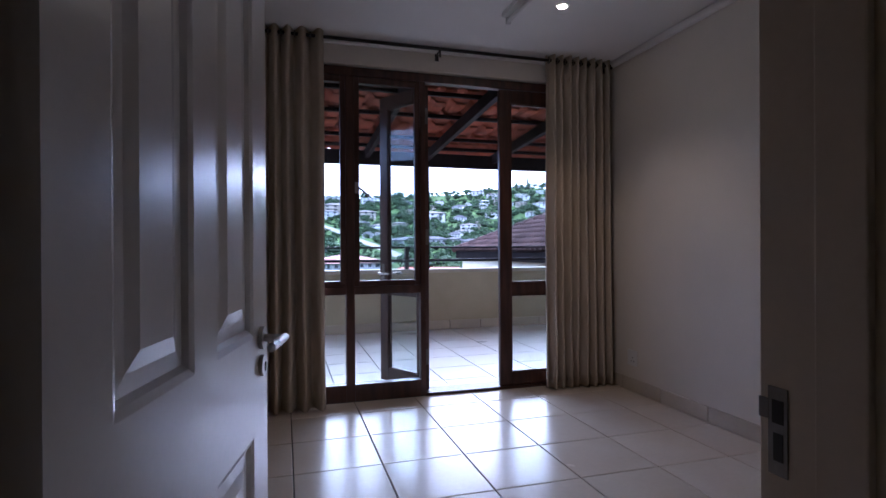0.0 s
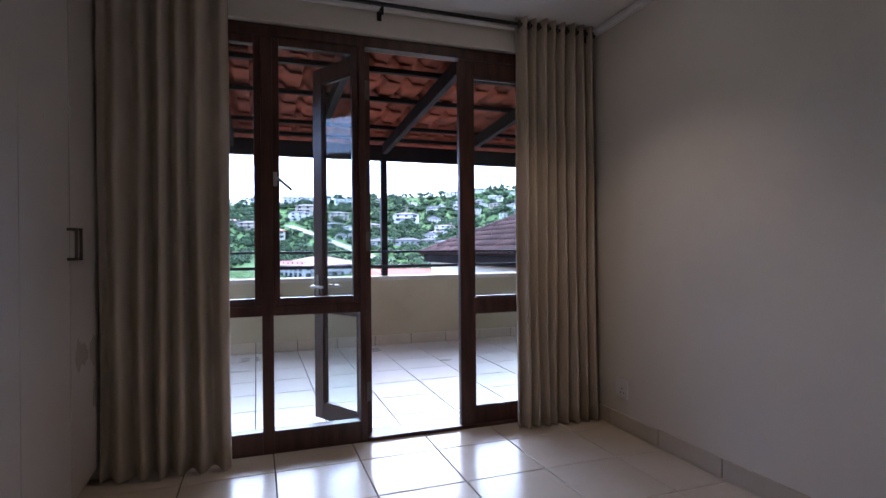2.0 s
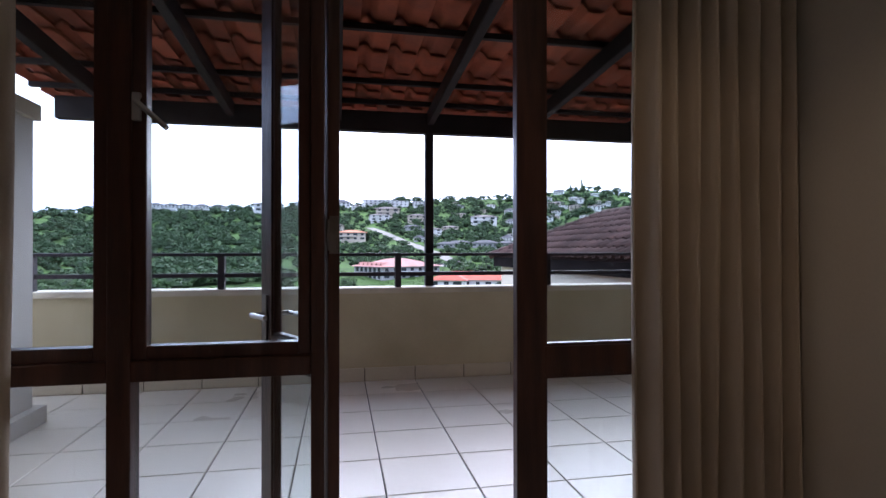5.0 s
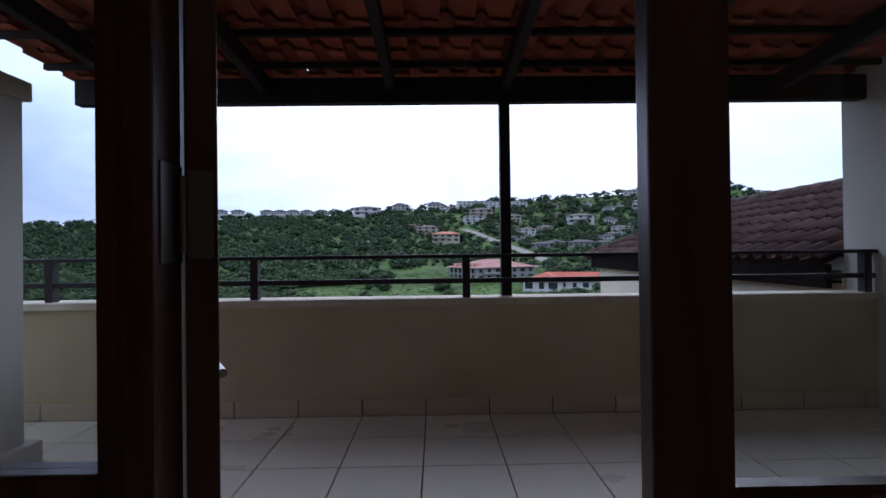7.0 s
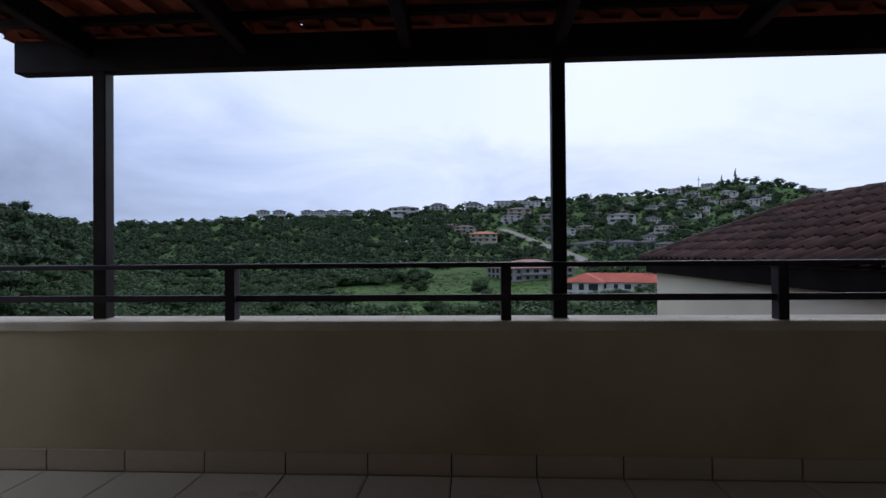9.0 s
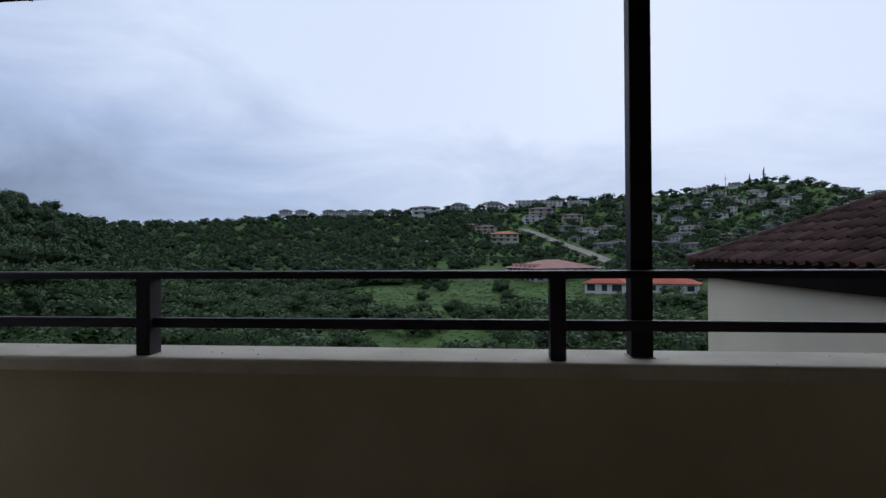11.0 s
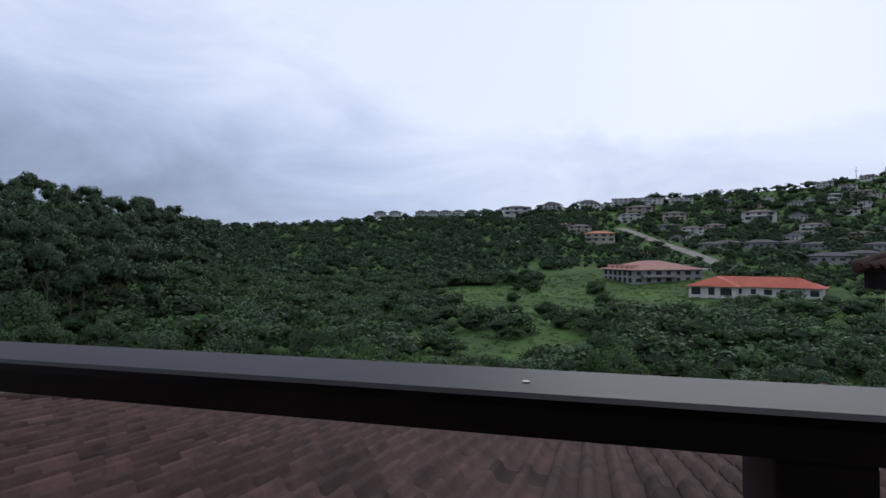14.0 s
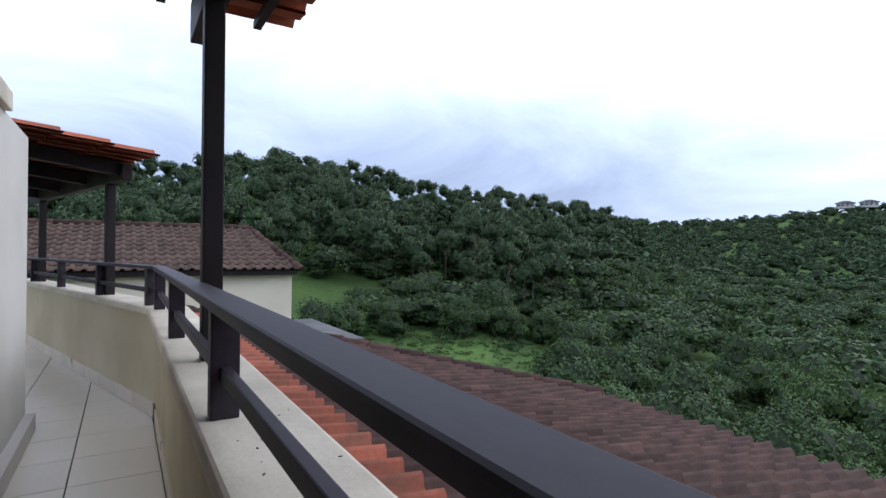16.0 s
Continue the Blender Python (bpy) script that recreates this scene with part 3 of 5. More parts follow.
# ---- ceiling lights, socket ----
lamp = thing("batten_light", "unlit white ceiling batten light", "ceiling light")
bm = box(-0.29, -0.21, -2.0, -0.79, CEIL - 0.03, CEIL, 0.004)
part("body", bm, M_PLASTIC, lamp)
bm = bmesh.new()
add_tube(bm, (-0.25, -1.98, CEIL - 0.055), (-0.25, -0.81, CEIL - 0.055), 0.014, 14)
part("tube", bm, M_PLASTIC, lamp)
for y in (-1.99, -0.80):
    part("lamp_holder", box(-0.265, -0.235, y - 0.01, y + 0.01, CEIL - 0.075, CEIL - 0.03, 0.003), M_PLASTIC, lamp)
dl = thing("downlight", "small lit recessed ceiling downlight", "downlight")
bm = tube((0.035, -0.99, CEIL - 0.006), (0.035, -0.99, CEIL), 0.042, 24)
part("ring", bm, M_PLASTIC, dl)
part("lens", tube((0.035, -0.99, CEIL - 0.009), (0.035, -0.99, CEIL - 0.006), 0.026, 20), M_GLOW, dl, "glowing warm lens")
dlamp = new("downlight_glow", bpy.data.lights.new("downlight_glow", "SPOT"))
dlamp.data.energy = 2.7
dlamp.data.color = (1.0, 0.72, 0.42)
dlamp.data.spot_size = radians(110)
dlamp.data.spot_blend = 0.6
dlamp.data.shadow_soft_size = 0.03
dlamp.matrix_world = look((0.035, -0.99, CEIL - 0.02), (0.035, -0.989, 0))
sock = thing("wall_socket", "white plastic wall socket just above the skirting", "socket")
part("plate", box(RX - 0.009, RX, -0.47, -0.355, 0.20, 0.32, 0.003), M_PLASTIC, sock)
part("switch", box(RX - 0.013, RX - 0.009, -0.455, -0.44, 0.275, 0.30, 0.001), M_PLASTIC, sock)
for y, z in ((-0.42, 0.262), (-0.435, 0.235), (-0.405, 0.235)):
    part("pin_hole", tube((RX - 0.0098, y, z), (RX - 0.0085, y, z), 0.005, 10), M_BLACK, sock)

# ---- terrace ----
PY0, PY1, PZ = 3.12, 3.30, 0.785    # parapet faces and the underside of its cap
BX, BYC = -4.62, 3.12               # where the parapet bends
BEND = Vector((-math.cos(radians(16.5)), -math.sin(radians(16.5)), 0))
BNRM = Vector((math.sin(radians(16.5)) * -1, math.cos(radians(16.5)), 0))
EX = 2.93


def bent_bar(y0, y1, z0, z1, x_end, far=5.2, soft=0.0):
    """A bar with softened upper edges along the straight parapet, turning with it."""
    h = math.tan(radians(16.5 / 2))
    bm = bmesh.new()
    prof = [(y0, z0), (y1, z0), (y1, z1 - soft), (y1 - soft * 0.3, z1 - soft * 0.3), (y1 - soft, z1), (y0 + soft, z1), (y0 + soft * 0.3, z1 - soft * 0.3), (y0, z1 - soft)] if soft else [(y0, z0), (y1, z0), (y1, z1), (y0, z1)]
    rings = []
    for k in range(3):
        ring = []
        for y, z in prof:
            c = Vector((BX - (y - BYC) * h, y, 0))
            p = (Vector((x_end, y, 0)), c, c + BEND * far)[k]
            ring.append(bm.verts.new((p.x, p.y, z)))
        rings.append(ring)
    n = len(prof)
    for a, b in ((rings[0], rings[1]), (rings[1], rings[2])):
        for i in range(n):
            bm.faces.new((a[i], a[(i + 1) % n], b[(i + 1) % n], b[i]))
    bm.faces.new(rings[0])
    bm.faces.new(rings[2])
    return bm


single("wall_parapet", bent_bar(PY0, PY1, -0.4, PZ, EX), M_OUTWALL, "cream plastered balcony parapet wall, damp-stained near its foot", "parapet", "structure")
bm = bent_bar(3.062, 3.338, PZ, 0.835, EX, soft=0.012)
single("parapet_cap_trim", bm, M_CAP, "weathered pale plaster coping on the parapet", "coping", "structure")
single("wall_terrace_east", box(EX, EX + 0.24, FY1, 3.42, -0.4, 3.1), M_BLOCK, "off-white plastered side wall closing the terrace", "wall", "structure")
bm = box(-4.75, -2.59, FY1, 2.33, -0.4, 2.04)
add_box(bm, -4.75, -2.53, FY1, 2.39, -0.4, 0.115, 0.004)
single("wall_terrace_west", bm, M_BLOCK, "off-white plastered wall block beside the terrace walkway", "wall", "structure")
bm = box(-3.9, -2.555, FY1, 2.365, 2.04, 2.15, 0.01)
single("wall_coping_trim", bm, M_CAP, "grey weathered coping along the block wall", "coping", "structure")
single("wall_house_upper", box(-2.62, EX + 0.24, -5.6, FY1, 3.1, 3.2), M_OUTWALL, "plain upper edge of the house wall", "wall", "structure")
tfloor = single("floor_terrace", box(-10.2, EX, FY1, PY0, -0.4, -0.012), M_GROUT, "pale terrace tiles with dark grout lines", "floor", "structure")

bm = box(-2.6, -1.76, FY1, FY1 + 0.012, 0, 3.1)
add_box(bm, 0.63, EX, FY1, FY1 + 0.012, 0, 3.1)
add_box(bm, -1.76, 0.63, FY1, FY1 + 0.012, 2.46, 3.1)
single("wall_north_outer", bm, M_OUTWALL, "cream plastered outer face of the house wall", "wall", "structure")

# roof posts and railing
POSTS = ((0.250, 3.208), (-2.352, 3.208))


def roof_post(x, y, z0, z1):
    p = thing("roof_post", "dark brown painted timber post standing on the parapet", "post", "roof posts", at=(x, y, z0))
    part("shaft", box(-0.038, 0.038, -0.038, 0.038, 0, z1 - z0, 0.006), M_TIMBER, p)
    part("base_seal", box(-0.044, 0.044, -0.044, 0.044, 0, 0.004, 0.001), M_CAP, p)
    return p


rp = roof_post(*POSTS[0], 0.835, 2.255)
copy_thing(rp, pose(*POSTS[1], 0.835))
rail = thing("railing", "dark painted balcony railing with a flat top rail", "railing")
bm = bent_bar(3.096, 3.186, 1.118, 1.145, EX, soft=0.008)
part("top_rail", bm, M_RAIL, rail)
part("middle_rail", bent_bar(3.122, 3.15, 0.936, 0.972, EX, soft=0.004), M_RAIL, rail)
for x in (2.86, 1.385, -0.048, -1.56, -3.005, -4.44):
    part("baluster", box(x - 0.027, x + 0.027, 3.10, 3.172, 0.835, 1.118, 0.004), M_RAIL, rail)
for d in (0.16, 1.45, 2.9, 4.3):
    c = Vector((BX, 3.136, 0)) + BEND * d
    b = part("baluster", box(-0.027, 0.027, -0.036, 0.036, 0.835, 1.118, 0.004), M_RAIL, rail)
    b.matrix_basis = pose(c.x, c.y, 0, 0, 0, 16.5)
part("paint_spot", tube((-0.224, 3.133, 1.1445), (-0.224, 3.133, 1.1458), 0.0031, 12), M_PLASTIC, rail, "small white paint spot")

# terrace roof: beams, rafters, purlins, tiles
SL = 0.07
ROOFZ = 2.44


def roof_z(y):
    return ROOFZ + SL * (3.2 - y)


tr = thing("terrace_roof", "red clay tile lean-to roof on dark timber rafters", "roof", "", "structure")
part("beam", box(-2.86, EX, 3.17, 3.26, 2.255, 2.44, 0.006), M_TIMBER, tr)
part("wall_plate", box(-2.86, EX, FY1, FY1 + 0.05, roof_z(0.25) - 0.14, roof_z(0.25) - 0.01, 0.004), M_TIMBER, tr)
for x in (-2.42, -1.5, -0.58, 0.26, 1.25, 2.3):
    part("rafter", beam((x, FY1, roof_z(FY1) - 0.045), (x, 3.30, roof_z(3.30) - 0.045), 0.062, 0.13), M_TIMBER, tr)
for y in (0.42, 1.03, 1.70, 2.58, 3.05, 3.50):
    part("purlin", box(-2.98, EX, y - 0.02, y + 0.02, roof_z(y) + 0.015, roof_z(y) + 0.055, 0.002), M_TIMBER, tr)
tile_field(tr, (-3.0, FY1 + 0.02, roof_z(FY1) + 0.062), (1, 0, 0), (0, 1, -SL), 28, 9, 0.212, 0.385, M_ROOFRED, lambda u, v: u < EX + 3.0, lambda u, v: True)
# added unseen sheet above the tiles, blocks daylight through their gaps
part("gap_sheet", beam((0.0, FY1, roof_z(FY1) + 0.165), (0.0, 3.4, roof_z(3.4) + 0.165), 5.7, 0.008, 0), M_TIMBER, tr)

# specks of dirt and dry leaf bits on the coping
debris = tagged(new("debris"), "small dark leaf bits scattered on the coping", "debris", "", "stuff")
bm = bmesh.new()
for i in range(46):
    x, y = random.uniform(-3.6, 1.6), random.uniform(3.075, 3.32)
    r = random.uniform(0.001, 0.0032)
    m = Matrix.Translation((x, y, 0.836)) @ Matrix.Rotation(random.uniform(0, 6), 4, "Z") @ Matrix.Diagonal((r * random.uniform(1, 3), r, r * 0.5, 1))
    bmesh.ops.create_icosphere(bm, subdivisions=1, radius=1.0, matrix=m)
part("leaf_bits", bm, M_BLACK, debris)

# ---- second terrace roof along the bent parapet ----
def bent(d, o, z):
    p = Vector((BX, 3.2, 0)) + BEND * d + BNRM * o
    return Vector((p.x, p.y, z))


for d in (1.42, 4.2):
    c = bent(d, 0, 0)
    roof_post(c.x, c.y, 0.835, 1.90).rotation_euler.z = radians(16.5)
tr2 = thing("terrace_roof", "red tiled lean-to roof over the neighbouring terrace", "roof", "", "structure")
part("beam", beam(bent(0.95, 0, 1.95), bent(5.6, 0, 1.95), 0.08, 0.15), M_TIMBER, tr2)
for d in (1.05, 2.1, 3.2, 4.3):
    part("rafter", beam(bent(d, 0.05, 1.97), bent(d, -2.6, 2.28), 0.06, 0.12), M_TIMBER, tr2)
a2, d2 = BEND, (BNRM - Vector((0, 0, 0.12))).normalized()
tile_field(tr2, bent(0.60, -2.62, 2.38), a2, d2, 23, 8, 0.212, 0.345, M_ROOFRED, lambda u, v: True, lambda u, v: u < 3)

# ---- lower roof below the parapet ----
LR = thing("lower_roof", "weathered brown tiled roof of the storey below, red along the wall", "roof", "", "structure")
LZ, LS = 0.50, 0.20


def lower_keep(u, v):
    x, y = 3.12 - u, 3.36 + v * 0.98
    return x < 2.72 and x > -7.5 + (y - 3.36) * 0.9


tile_field(LR, (3.12, 3.31, LZ + 0.01), (-1, 0, 0), (0, 1, -LS), 72, 2, 0.152, 0.24, M_ROOFDUSTY, lower_keep, lambda u, v: 2 < u < 7)
tile_field(LR, (3.12, 3.36 + 0.43, LZ - 0.086), (-1, 0, 0), (0, 1, -LS), 72, 12, 0.152, 0.29, M_ROOFBROWN, lambda u, v: lower_keep(u, v + 0.44), lambda u, v: 1.5 < u < 7 and v < 1.7)
tile_field(LR, (2.91, 3.40, LZ + 0.015), (-1, 0, 0), (0, 1, -LS), 1, 19, 0.19, 0.28, M_ROOFDUSTY, lambda u, v: True, lambda u, v: True)
part("verge_board", beam((2.80, 3.40, LZ - 0.06), (2.80, 8.72, LZ - 0.06 - 0.2 * 5.32), 0.2, 0.06, 0), M_TIMBER, LR)
n_cap = 16
for i in range(n_cap):
    t0, t1 = i / n_cap, (i + 1.12) / n_cap
    a = Vector((-7.5, 3.36, LZ + 0.03)).lerp(Vector((-4.05, 7.22, LZ - 0.2 * 3.86 + 0.03)), t0)
    b = Vector((-7.5, 3.36, LZ + 0.03)).lerp(Vector((-4.05, 7.22, LZ - 0.2 * 3.86 + 0.03)), t1)
    part("ridge_tile", tube(a, b, 0.085, 10, 0.105), M_ROOFBROWN, LR, "", True)
part("gap_sheet", beam((-1.8, 3.34, LZ - 0.03), (-1.8, 7.2, LZ - 0.03 - 0.2 * 3.86), 9.0, 0.02, 0), M_TIMBER, LR)
part("hip_underlay", beam((-5.2, 3.34, LZ - 0.06), (-5.2, 5.2, LZ - 0.06 - 0.2 * 1.86), 4.0, 0.02, 0), M_TIMBER, LR)
part("wall_below", box(-6.5, 2.9, 3.3, 6.9, -9.5, LZ - 0.85), M_OUTWALL, LR)
part("gutter", tube((-4.0, 7.26, LZ - 0.88), (2.7, 7.26, LZ - 0.88), 0.05, 10), M_TIMBER, LR)

# ---- wing with a hipped brown roof ----
wing = thing("house_wing", "cream plastered house wing under a hipped dark brown tile roof", "house")
M_PALE = mat("pale_plaster", (0.66, 0.60, 0.47), 0.85, 0.05, 1.0, 60, 0.2)
part("wall", box(2.92, 9.0, 3.43, 9.56, -9.5, 0.98), M_PALE, wing)
part("fascia", box(2.79, 2.84, 3.43, 9.72, 0.84, 1.03, 0.004), M_FASCIA, wing)
part("soffit", box(2.84, 2.92, 3.43, 9.68, 0.88, 0.90), M_FASCIA, wing)
part("end_fascia", box(2.84, 9.0, 9.68, 9.73, 0.84, 1.03, 0.004), M_FASCIA, wing)
WX, WY, WZ = 4.54, 7.96, 1.85    # the near end of the ridge
bm = bmesh.new()
hv = [bm.verts.new(p) for p in ((2.78, 9.73, 1.03), (9.0, 9.73, 1.03), (9.0, WY, WZ - 0.05), (WX, WY, WZ - 0.05), (9.0, 3.43, WZ - 0.05), (WX, 3.43, WZ - 0.05), (2.78, 3.43, 1.03))]
for f in ((0, 1, 2, 3), (3, 2, 4, 5), (0, 3, 5, 6)):
    bm.faces.new([hv[k] for k in f])
part("hip_roof", bm, M_ROOFBROWN, wing)
tile_field(wing, (WX, 9.78, WZ + 0.02), (0, -1, 0), (-1, 0, -0.46), 30, 7, 0.212, 0.28, M_ROOFBROWN, lambda u, v: u > 1.82 * (1 - v / 1.95) - 0.02, lambda u, v: True)
for i in range(10):
    a = Vector((2.73, 9.78, 1.07)).lerp(Vector((WX, WY, WZ + 0.05)), i / 10)
    b = Vector((2.73, 9.78, 1.07)).lerp(Vector((WX, WY, WZ + 0.05)), (i + 1.1) / 10)
    part("ridge_tile", tube(a, b, 0.085, 10, 0.07), M_ROOFBROWN, wing, "", True)
for i in range(12):
    part("ridge_tile", tube((WX, WY - i * 0.34, WZ + 0.05), (WX, WY - (i + 1.1) * 0.34, WZ + 0.05), 0.085, 10, 0.07), M_ROOFBROWN, wing, "", True)
M_SHEDTILE = mat("weathered_red_brown_tile", (0.17, 0.08, 0.05), 0.85, 0.25, 6.0, 45, 0.3, spec=0.15, per_piece=0.25, tint=(0.09, 0.055, 0.04))
shed = thing("lean_to", "small red-brown corrugated lean-to roof on a timber post", "lean-to")
tile_field(shed, (3.17, 12.0, -0.76), (0, -1, 0), (-1, 0, -0.35), 11, 2, 0.212, 0.30, M_SHEDTILE, lambda u, v: True, lambda u, v: True)
part("post", box(2.67, 2.75, 9.8, 9.88, -9.0, -1.0), M_TIMBER, shed)
part("beam", box(2.65, 2.75, 9.7, 12.0, -1.06, -0.95), M_TIMBER, shed)
part("wall", box(3.05, 4.15, 9.8, 11.9, -9, -1.25), M_PALE, shed)

# ---- neighbouring house ----
nh = thing("neighbour_house", "cream house with a low weathered brown tile roof", "house")
part("wall", box(-22, -14.6, -6, 6.84, -9, 0.78), M_PALE, nh)
part("fascia", box(-14.42, -14.36, -6.2, 6.93, 0.61, 0.74), M_TIMBER, nh)
part("end_fascia", box(-20, -14.42, 6.88, 6.93, 0.61, 0.74), M_TIMBER, nh)
bm = bmesh.new()
hv = [bm.verts.new(p) for p in ((-14.4, 6.92, 0.72), (-17.8, 6.32, 1.86), (-21, 6.92, 0.72), (-17.8, -6, 1.86), (-14.4, -6, 0.72))]
bm.faces.new((hv[0], hv[1], hv[2]))
bm.faces.new((hv[0], hv[4], hv[3], hv[1]))
part("roof", bm, M_ROOFBROWN, nh)
tile_field(nh, (-17.8, -6, 1.92), (0, 1, 0), (3.4, 0, -1.14), 54, 10, 0.242, 0.37, M_MOSS, lambda u, v: u < 12.37 + 0.6 * v / 3.6 + 0.05, lambda u, v: u > 6)
for i in range(34):
    part("ridge_tile", tube((-17.8, 6.32 - i * 0.36, 1.95), (-17.8, 6.32 - (i + 1.1) * 0.36, 1.95), 0.11, 8, 0.09), M_ROOFBROWN, nh, "", True)
for i in range(11):
    a = Vector((-14.35, 6.97, 0.80)).lerp(Vector((-17.8, 6.32, 1.95)), i / 11)
    b = Vector((-14.35, 6.97, 0.80)).lerp(Vector((-17.8, 6.32, 1.95)), (i + 1.1) / 11)
    part("ridge_tile", tube(a, b, 0.11, 8, 0.09), M_ROOFBROWN, nh, "", True)
out = thing("shed", "grey flat-roofed outbuilding among bushes", "shed")
part("roof", box(-14.6, -10.8, 5.4, 7.4, -0.75, -0.62, 0.01), mat("shed_sheet", (0.10, 0.10, 0.10), 0.8, 0.15, 2, 30, 0.2), out)
part("wall", box(-14.4, -11.0, 5.6, 7.2, -9, -0.75), M_OUTWALL, out)

# ---- ground ----
AZ = np.array([-180, -120, -91, -83, -76, -70, -64, -60, -52, -43, -40.5, -38, -30, -23, -8, 0, 5, 12.6, 18, 22, 26.4, 30, 33, 60, 180.0])
EL = np.array([4, 6, 7.8, 9.6, 10.3, 9.8, 8.3, 6.9, 6.1, 5.0, 4.0, 3.4, 3.5, 4.2, 4.85, 5.45, 5.8, 6.1, 6.3, 6.75, 7.0, 6.3, 5.3, 5, 4.0])
RR = np.array([170, 170, 165, 165, 170, 180, 190, 200, 210, 235, 290, 420, 470, 470, 465, 460, 460, 470, 480, 490, 500, 500, 500, 480, 300.0])
TH = np.array([9, 9, 9, 10, 10, 10, 10, 9, 8, 8, 6, 5, 4, 5, 4, 4, 4, 4, 4, 4, 4, 4, 4, 4, 6.0])


def ground_z(x, y):
    """Height of the valley floor and hillsides."""
    x, y = np.asarray(x, float), np.asarray(y, float)
    dx, dy = x, y - 3.0
    r = np.hypot(dx, dy) + 1e-6
    a = np.degrees(np.arctan2(dx, dy))
    e, rr, th = np.interp(a, AZ, EL), np.interp(a, AZ, RR), np.interp(a, AZ, TH)
    left = np.clip((-a - 25) / 30, 0, 1)
    r0 = 60 - 24 * left
    zv = -14 + 4.5 * left
    zr = 1.25 + rr * np.tan(np.radians(e)) - th
    t = np.clip((r - r0) / (rr - r0), 0, 1)
    z = zv + (zr - zv) * t ** (1.9 - 0.4 * left)
    z = np.where(r < r0, zv + (1 - np.clip(r / r0, 0, 1)) * 4.0, z)
    z = z + np.where(r > rr, -(r - rr) * 0.06, 0)
    return z + 0.5 * np.sin(x * 0.07 + 1) * np.cos(y * 0.06) * np.clip(r / 60, 0, 1)


M_GRASS = mat("meadow_grass", (0.078, 0.138, 0.036), 0.95, 0.4, 0.09, 1.3, 0.6, spec=0.1, tint=(0.046, 0.074, 0.026), dist=0.2)
radii = np.r_[0.0, np.geomspace(8, 600, 90), 900, 1600, 3200]
angs = np.radians(np.linspace(-180, 180, 241)[:-1])
gx = np.outer(radii, np.sin(angs))
gy = 3.0 + np.outer(radii, np.cos(angs))
gz = ground_z(gx, gy)
na = len(angs)
verts = np.c_[gx.ravel(), gy.ravel(), gz.ravel()]
faces = [(i * na + j, i * na + (j + 1) % na, (i + 1) * na + (j + 1) % na, (i + 1) * na + j) for i in range(len(radii) - 1) for j in range(na)]
gm = bpy.data.meshes.new("ground")
gm.from_pydata(verts.tolist(), [], faces)
gm.materials.append(M_GRASS)
gm.polygons.foreach_set("use_smooth", np.ones(len(faces), bool))
tagged(new("ground", gm), "green grassy valley rising to wooded hillsides", "ground", "", "structure")

# ---- trees ----
M_LEAF = island_mat("bush_leaves", (0.015, 0.036, 0.013), (0.072, 0.126, 0.037), 0.6, 0.2)
M_LEAF2 = island_mat("light_leaves", (0.030, 0.066, 0.017), (0.098, 0.165, 0.046), 0.6, 0.25)
M_GUM = island_mat("gum_leaves", (0.014, 0.034, 0.014), (0.064, 0.110, 0.040), 0.55, 0.2)
# bluer and duller than the near leaves: distance haze put into the colour
M_FARWOOD = island_mat("far_wood", (0.018, 0.037, 0.017), (0.060, 0.100, 0.042), 0.8, 0.1)
M_BARK = mat("grey_bark", (0.11, 0.09, 0.07), 0.9, 0.2, 4, 20, 0.4)
# near-black green for added filler lumps: shade between leaves put into the colour
M_CORE = mat("crown_gap_shade", (0.018, 0.032, 0.012), 0.95, 0.2, 3, 20, 0.3)


def crown(rng, lumps, quads, size, flat=0.75, spread=0.62, lump_r=(0.3, 0.5)):
    """Leaf clumps over a lumpy crown of radius about 1: corners of leaf triangles, (n, 3, 3)."""
    c = rng.normal(size=(lumps, 3))
    c /= np.linalg.norm(c, axis=1)[:, None]
    c *= rng.uniform(0.35, 1, (lumps, 1)) * spread
    c[:, 2] = c[:, 2] * flat + 0.15
    rad = rng.uniform(*lump_r, lumps)
    k = rng.integers(0, lumps, quads)
    n = rng.normal(size=(quads, 3))
    n[:, 2] = np.abs(n[:, 2]) * 1.0 - 0.25
    n /= np.linalg.norm(n, axis=1)[:, None]
    p = c[k] + n * (rad[k] * rng.uniform(0.74, 1.14, quads))[:, None]
    m = n + rng.normal(size=(quads, 3)) * 0.34
    m /= np.linalg.norm(m, axis=1)[:, None]
    u = np.cross(m, rng.normal(size=(quads, 3)))
    u /= np.linalg.norm(u, axis=1)[:, None]
    v = np.cross(m, u)
    s = size * rng.uniform(0.6, 1.3, (quads, 1))
    return np.stack([p - u * s, p + u * s, p + v * s * 1.3 + m * s * 0.25], 1), c, rad, n


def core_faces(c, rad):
    """A closed dark inner body, crown shade put in as colour: a small six-sided lump in each part of the crown."""
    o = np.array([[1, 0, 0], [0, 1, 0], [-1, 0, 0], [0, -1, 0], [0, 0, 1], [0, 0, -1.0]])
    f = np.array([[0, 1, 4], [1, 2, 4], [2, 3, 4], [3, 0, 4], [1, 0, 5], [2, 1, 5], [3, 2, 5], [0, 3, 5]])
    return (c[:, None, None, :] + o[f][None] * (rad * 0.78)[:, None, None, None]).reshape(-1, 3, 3)


